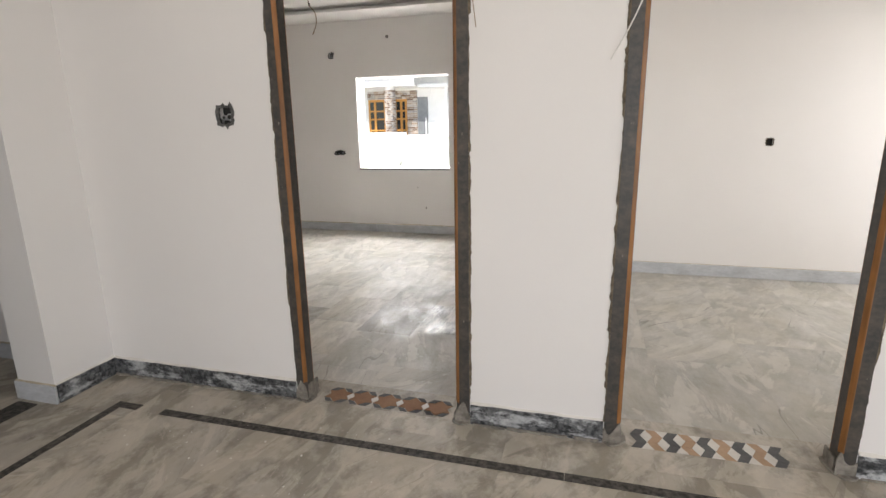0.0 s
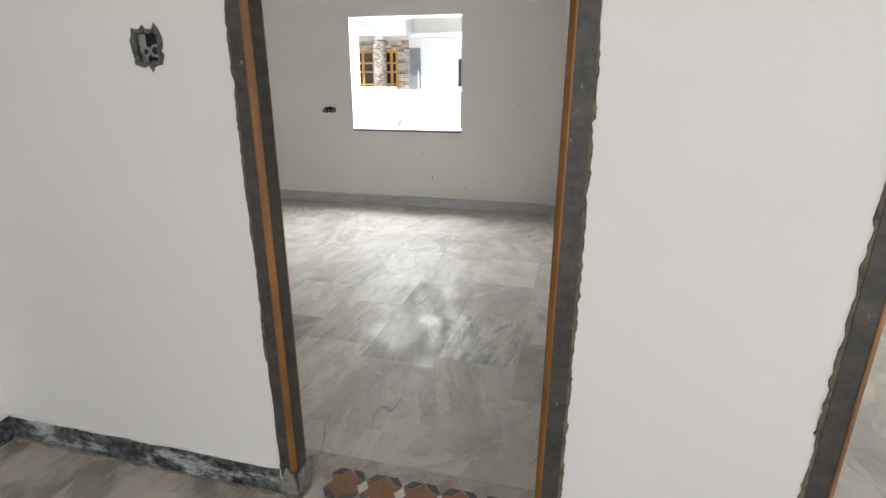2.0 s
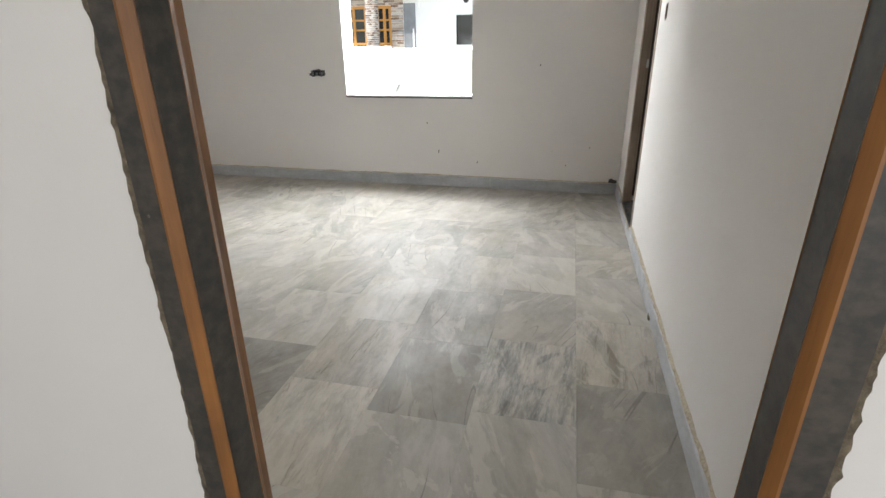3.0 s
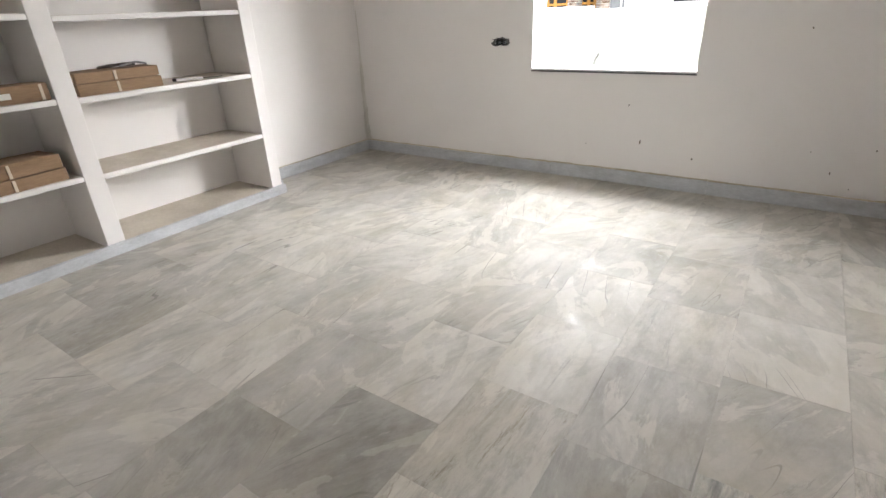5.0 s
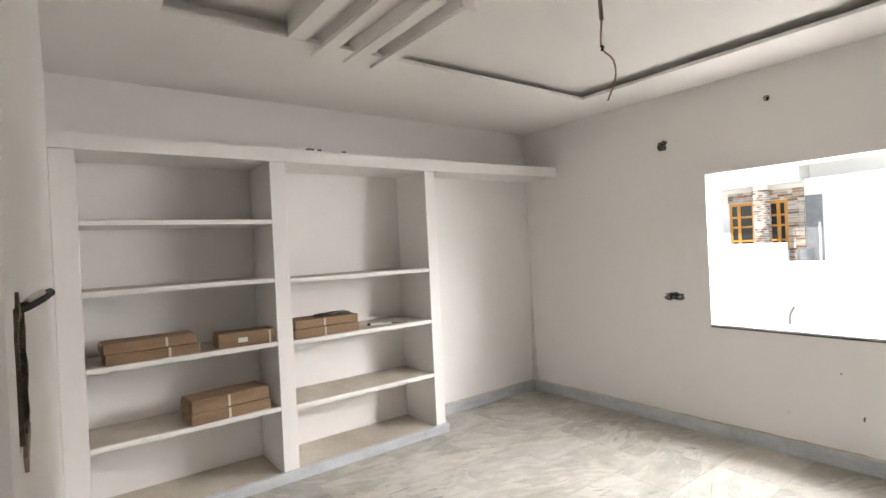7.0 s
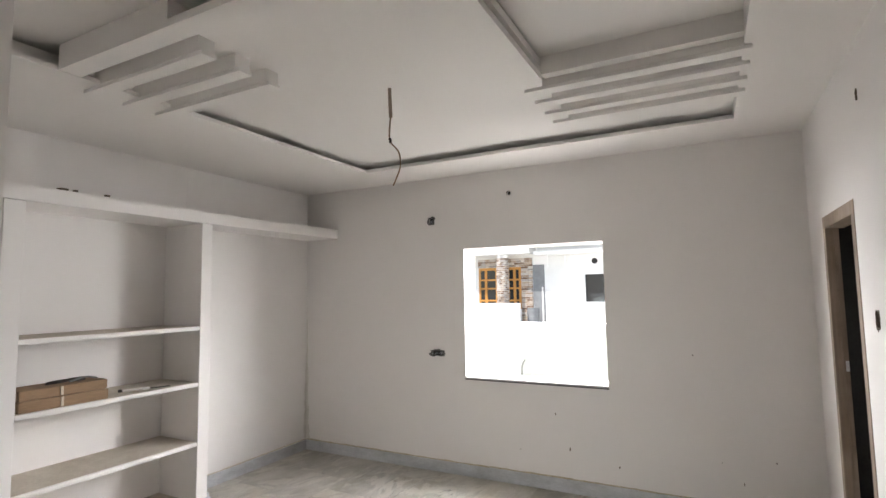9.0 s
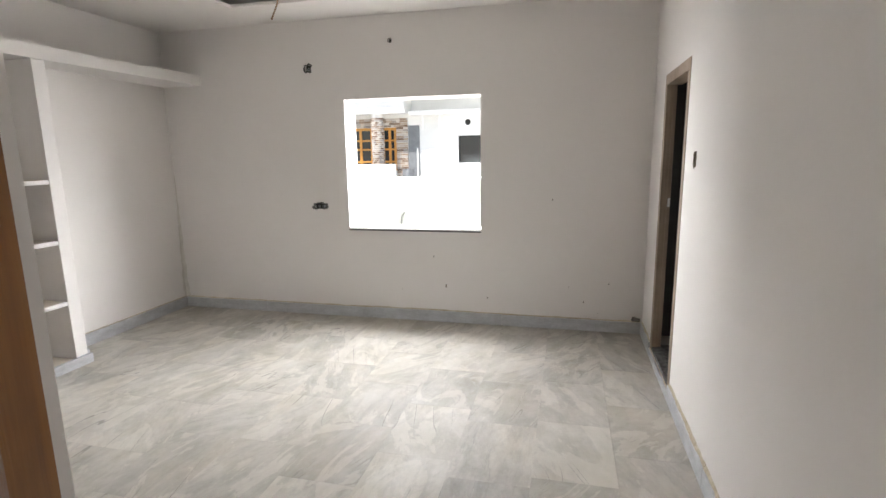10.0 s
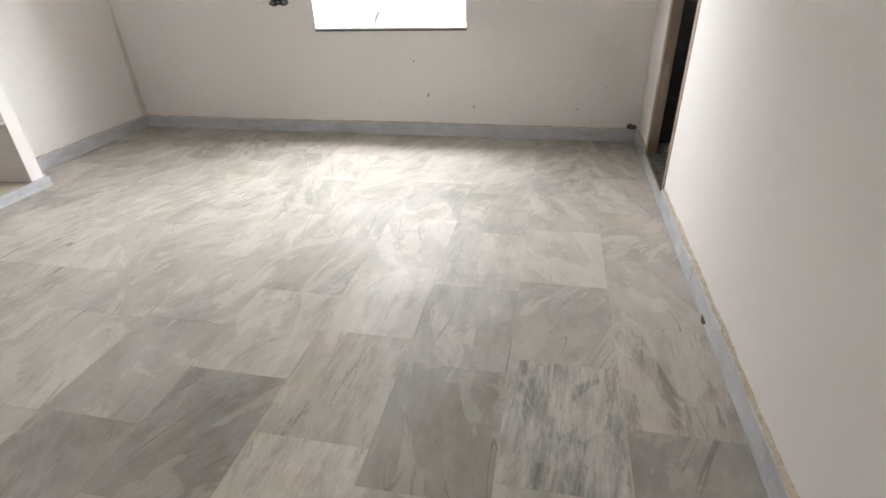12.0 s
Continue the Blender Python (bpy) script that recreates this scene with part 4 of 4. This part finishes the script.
for x in (-8.28, -8.03, -7.62, -7.20, -6.96, -6.76):
    part("window_frame", box(x - 0.045, x + 0.045, FY + 0.02, FY + 0.09, 1.0, 2.36, 0.006), SAFFRON, wf)
for z in (1.30, 1.72, 2.02):
    part("glazing_bar", box(-8.30, -6.71, FY + 0.03, FY + 0.08, z - 0.03, z + 0.03), SAFFRON, wf)
part("pane", box(-8.30, -6.71, FY + 0.05, FY + 0.056, 1.0, 2.36), GLASS, wf, "dark glass")
part("shutter", box(-6.28, -5.88, FY - 0.03, FY - 0.002, -0.2, 2.50, 0.006), GREYDOOR, house, "plain grey shutter door")
part("door_post", box(-5.98, -5.93, FY - 0.05, FY - 0.032, -0.2, 1.75, 0.004), FACADE, house)
nw = part("window", box(-4.60, -3.45, FY + 0.12, FY + 0.17, 1.235, 2.13), GLASS, house, "unglazed dark window")
for x in (-4.58, -3.47):
    part("window_frame", box(x - 0.03, x + 0.03, FY - 0.01, FY + 0.10, 1.235, 2.13), FACADE, nw)
part("sunshade", box(-6.1, 1.0, FY - 0.55, FY - 0.001, 2.80, 2.93, 0.01), FACADE, house)
part("beam", box(-14, -6.15, FY - 0.8, FY - 0.001, 2.86, 3.5, 0.01), FACADE, house)
part("storey_slab", box(-14, 6, FY - 1.1, FY - 0.001, 3.51, 3.8, 0.01), FACADE, house)
part("roof", box(-14.2, 6.2, FY - 0.6, FY + 9, 7.5, 7.75), FACADE, house)
part("balcony_wall", box(-14, -6.42, FY - 1.1, FY - 0.95, -0.3, 1.235, 0.01), FACADE, house)
part("balcony_floor", box(-14, -5.2, FY - 1.1, FY - 0.001, -0.45, -0.3), FACADE, house)
part("balcony_wall", box(-8.5, -8.15, FY - 1.12, FY - 0.93, 1.236, 1.42, 0.01), FACADE, house, "white stepped coping")
for x in (-5.62, -5.05):
    part("drip_pipe", tube([(x, FY - 0.56, 2.80), (x + 0.02, FY - 0.56, 2.35)], 0.018, 8), FACADE, house, "short white pipe")
stone_m = STONE.copy()
stone_m.name = "cladding_stone_mixed"
sn, sl = stone_m.node_tree.nodes, stone_m.node_tree.links
isl = sn.new("ShaderNodeNewGeometry")
sl.new(ramp(sn, sl, isl.outputs["Random Per Island"], [(0.1, (0.20, 0.13, 0.09)), (0.45, (0.45, 0.36, 0.28)), (0.7, (0.62, 0.58, 0.53)), (0.95, (0.30, 0.27, 0.25))]), sn["Principled BSDF"].inputs["Base Color"])
bm = bmesh.new()
rng = random.Random(8)
for x0, x1, z0, z1 in ((-8.30, -6.29, 2.46, 2.76), (-6.70, -6.29, -0.2, 2.455)):
    z = z0
    while z < z1 - 0.03:
        x = x0
        while x < x1 - 0.02:
            w = min(rng.uniform(0.12, 0.28), x1 - x)
            add_box(bm, x, x + w - 0.008, FY - rng.uniform(0.02, 0.05), FY - 0.001, z, z + 0.066)
            x += w
        z += 0.074
part("stone_cladding", bm, stone_m, house, "mixed brown and white split stones")
bm = bmesh.new()
for i in range(12):
    for k in range(46):
        a = i * math.tau / 12
        if math.sin(a) > 0.3:
            continue
        z = -0.2 + k * 0.064
        b2 = box(-0.05, 0.05, -0.012, 0.012, z, z + 0.052)
        join_into(bm, b2, Matrix.Translation((-7.19, FY - 0.5, 0)) @ Matrix.Rotation(a + (k % 2) * 0.26, 4, "Z") @ Matrix.Translation((0, 0.0, 0)) @ Matrix.Rotation(math.pi / 2, 4, "Z") @ Matrix.Translation((0, -0.20, 0)))
col = part("column", tube([(-7.19, FY - 0.5, -0.3), (-7.19, FY - 0.5, 2.86)], 0.195, 20), FACADE, house, "round column with mosaic stones")
part("column_stone", bm, stone_m, col)
drum = thing("water_drum", "grey plastic drum on the neighbour's balcony", "drum", tube([(-6.12, FY - 0.6, -0.3), (-6.12, FY - 0.6, 0.6), (-6.12, FY - 0.6, 0.98), (-6.12, FY - 0.6, 1.06)], 0.2, 20), GREYDOOR)


# ---- floors: marble slabs, bands and mosaic thresholds ----
floor = thing("floor", "worn grey-white marble slab floor with plaster dust", "floor", kind="structure")
slab_meshes = {}


def slab(x0, x1, y0, y1, mat, rng, parent):
    w, d = round(x1 - x0, 3), round(y1 - y0, 3)
    key = (w, d, mat.name)
    if key not in slab_meshes:
        bm = box(-w / 2 + 0.0004, w / 2 - 0.0004, -d / 2 + 0.0004, d / 2 - 0.0004, -0.012, 0.0)
        slab_meshes[key] = mesh_of("marble_slab", bm, mat)
    ob = new("marble_slab", slab_meshes[key])
    ob.parent = parent
    ob.location = ((x0 + x1) / 2, (y0 + y1) / 2, rng.uniform(-0.0006, 0.0))


# single slabs of darker or heavily veined stone
ODD_SLABS = [(-2.11, 3.2, MARBLE_DARK), (-1.31, 3.3, MARBLE_DARK), (-2.50, 2.9, MARBLE_DARK), (-0.91, 3.4, MARBLE_VEINED), (-0.51, 3.2, MARBLE_DARK),
             (-0.51, 3.7, MARBLE_PALE), (-1.71, 3.4, MARBLE_PALE), (-1.71, 2.9, MARBLE_PALE), (-3.7, 3.2, MARBLE_DARK)]


def lay(x0, x1, y0, y1, mat, first, pitch, long, phases, seed, parent):
    """Slabs in columns along y; each column has its own break."""
    rng = random.Random(seed)
    xs = [x0] + [first + k * pitch for k in range(-40, 40) if x0 + 0.02 < first + k * pitch < x1 - 0.02] + [x1]
    for a, b in zip(xs, xs[1:]):
        k = round((b - first) / pitch)
        ph = phases.get(k, rng.uniform(0, long))
        ys = [y0] + [y for y in (ph + j * long for j in range(-30, 30)) if y0 + 0.03 < y < y1 - 0.03] + [y1]
        for c, d in zip(ys, ys[1:]):
            odd = mat
            for x, y, other in ODD_SLABS:
                if a < x < b and c < y < d:
                    odd = other
            slab(a, b, c, d, odd, rng, parent)


lay(BX, RIGHT_X, ROOM_Y, FAR_Y, MARBLE, -0.315, 0.398, 0.538, {0: 3.95, -1: 3.68, -2: 3.60, -3: 3.73, -4: 3.435, -5: 3.155, -6: 3.68, -7: 3.455, -8: 3.46}, 1, floor)
lay(RIGHT_X + 0.13, 3.4, ROOM_Y, 5.03, MARBLE, 0.40, 0.56, 0.86, {}, 2, floor)
lay(-5.2, 4.0, -3.2, HALL_Y, MARBLE_HALL, -0.30, 0.62, 0.92, {}, 3, floor)
lay(D1[0] - 0.053, D1[1] + 0.06, HALL_Y, ROOM_Y, MARBLE_HALL, 9.0, 1.0, 2.0, {}, 4, floor)
lay(D2[0] - 0.06, D2[1] + 0.06, HALL_Y, ROOM_Y, MARBLE_HALL, 9.0, 1.0, 2.0, {}, 5, floor)
for x0, x1, y0, y1 in ((-2.005, 3.9, 1.826, 1.872), (-2.30, -2.15, 1.832, 1.878), (-2.30, -2.256, -2.9, 1.831), (-2.83, -2.70, 0.95, 1.75)):
    n = max(1, int(max(x1 - x0, y1 - y0) / 0.62))
    for i in range(n):
        if x1 - x0 > y1 - y0:
            a = (x0 + (x1 - x0) * i / n, x0 + (x1 - x0) * (i + 1) / n - 0.002, y0, y1)
        else:
            a = (x0, x1, y0 + (y1 - y0) * i / n, y0 + (y1 - y0) * (i + 1) / n - 0.002)
        part("border_strip", box(a[0], a[1], a[2], a[3], -0.004, 0.003), BAND, floor, "narrow black granite strip")


def chip(points, mat, name="mosaic_chip"):
    cx, cy = sum(p[0] for p in points) / len(points), sum(p[1] for p in points) / len(points)
    pts = [(cx + (p[0] - cx) * 0.975, cy + (p[1] - cy) * 0.975) for p in points]
    part(name, prism(pts, "z", -0.002, 0.0022), mat, floor)


# bedroom threshold: brown six-pointed fields, dark corners, white lozenges
P, Y0, Y1 = 0.137, 2.150, 2.292
ym = (Y0 + Y1) / 2
for i in range(5):
    x = -1.285 + i * P
    a, h = P / 2, (Y1 - Y0) / 2
    cx = x + a
    star = [(-0.68, 0), (-0.97, 0.46), (-0.46, 0.52), (0, 0.97), (0.46, 0.52), (0.97, 0.46), (0.68, 0), (0.97, -0.46), (0.46, -0.52), (0, -0.97), (-0.46, -0.52), (-0.97, -0.46)]
    chip([(cx + a * u, ym + h * v) for u, v in star], TERRA)
    for sx in (-1, 1):
        for sy in (-1, 1):
            chip([(cx + sx * a * u, ym + sy * h * v) for u, v in ((0.49, 0.56), (0.96, 0.51), (0.62, 0.98), (0.06, 0.98))], DARKCHIP)
    if i:
        chip([(x - a * 0.30, ym), (x, ym - h * 0.44), (x + a * 0.30, ym), (x, ym + h * 0.44)], WHITECHIP)
# second room threshold: dark and tan zigzag columns, leaning against each other, with white lozenges between them
W, DX, Z0, Z1 = 0.043, 0.026, 2.125, 2.272
ROW = (Z1 - Z0) / 3
for i in range(9):
    x = 0.235 + i * (W + DX)
    lean = i % 2
    off = [DX * ((k + lean) % 2) for k in range(4)]
    for k in range(3):
        ya, yb = Z0 + ROW * k, Z0 + ROW * (k + 1)
        chip([(x + off[k], ya), (x + off[k] + W, ya), (x + off[k + 1] + W, yb), (x + off[k + 1], yb)], (DARKCHIP, TANCHIP)[lean])
    for k in range(4):
        if i < 8 and off[k] == 0.0:
            y, xl, xm = Z0 + ROW * k, x + W, x + W + DX
            lozenge = [(xl, y)] + ([(xm, y - ROW)] if k > 0 else []) + [(xm + DX, y)] + ([(xm, y + ROW)] if k < 3 else [])
            chip(lozenge, WHITECHIP)
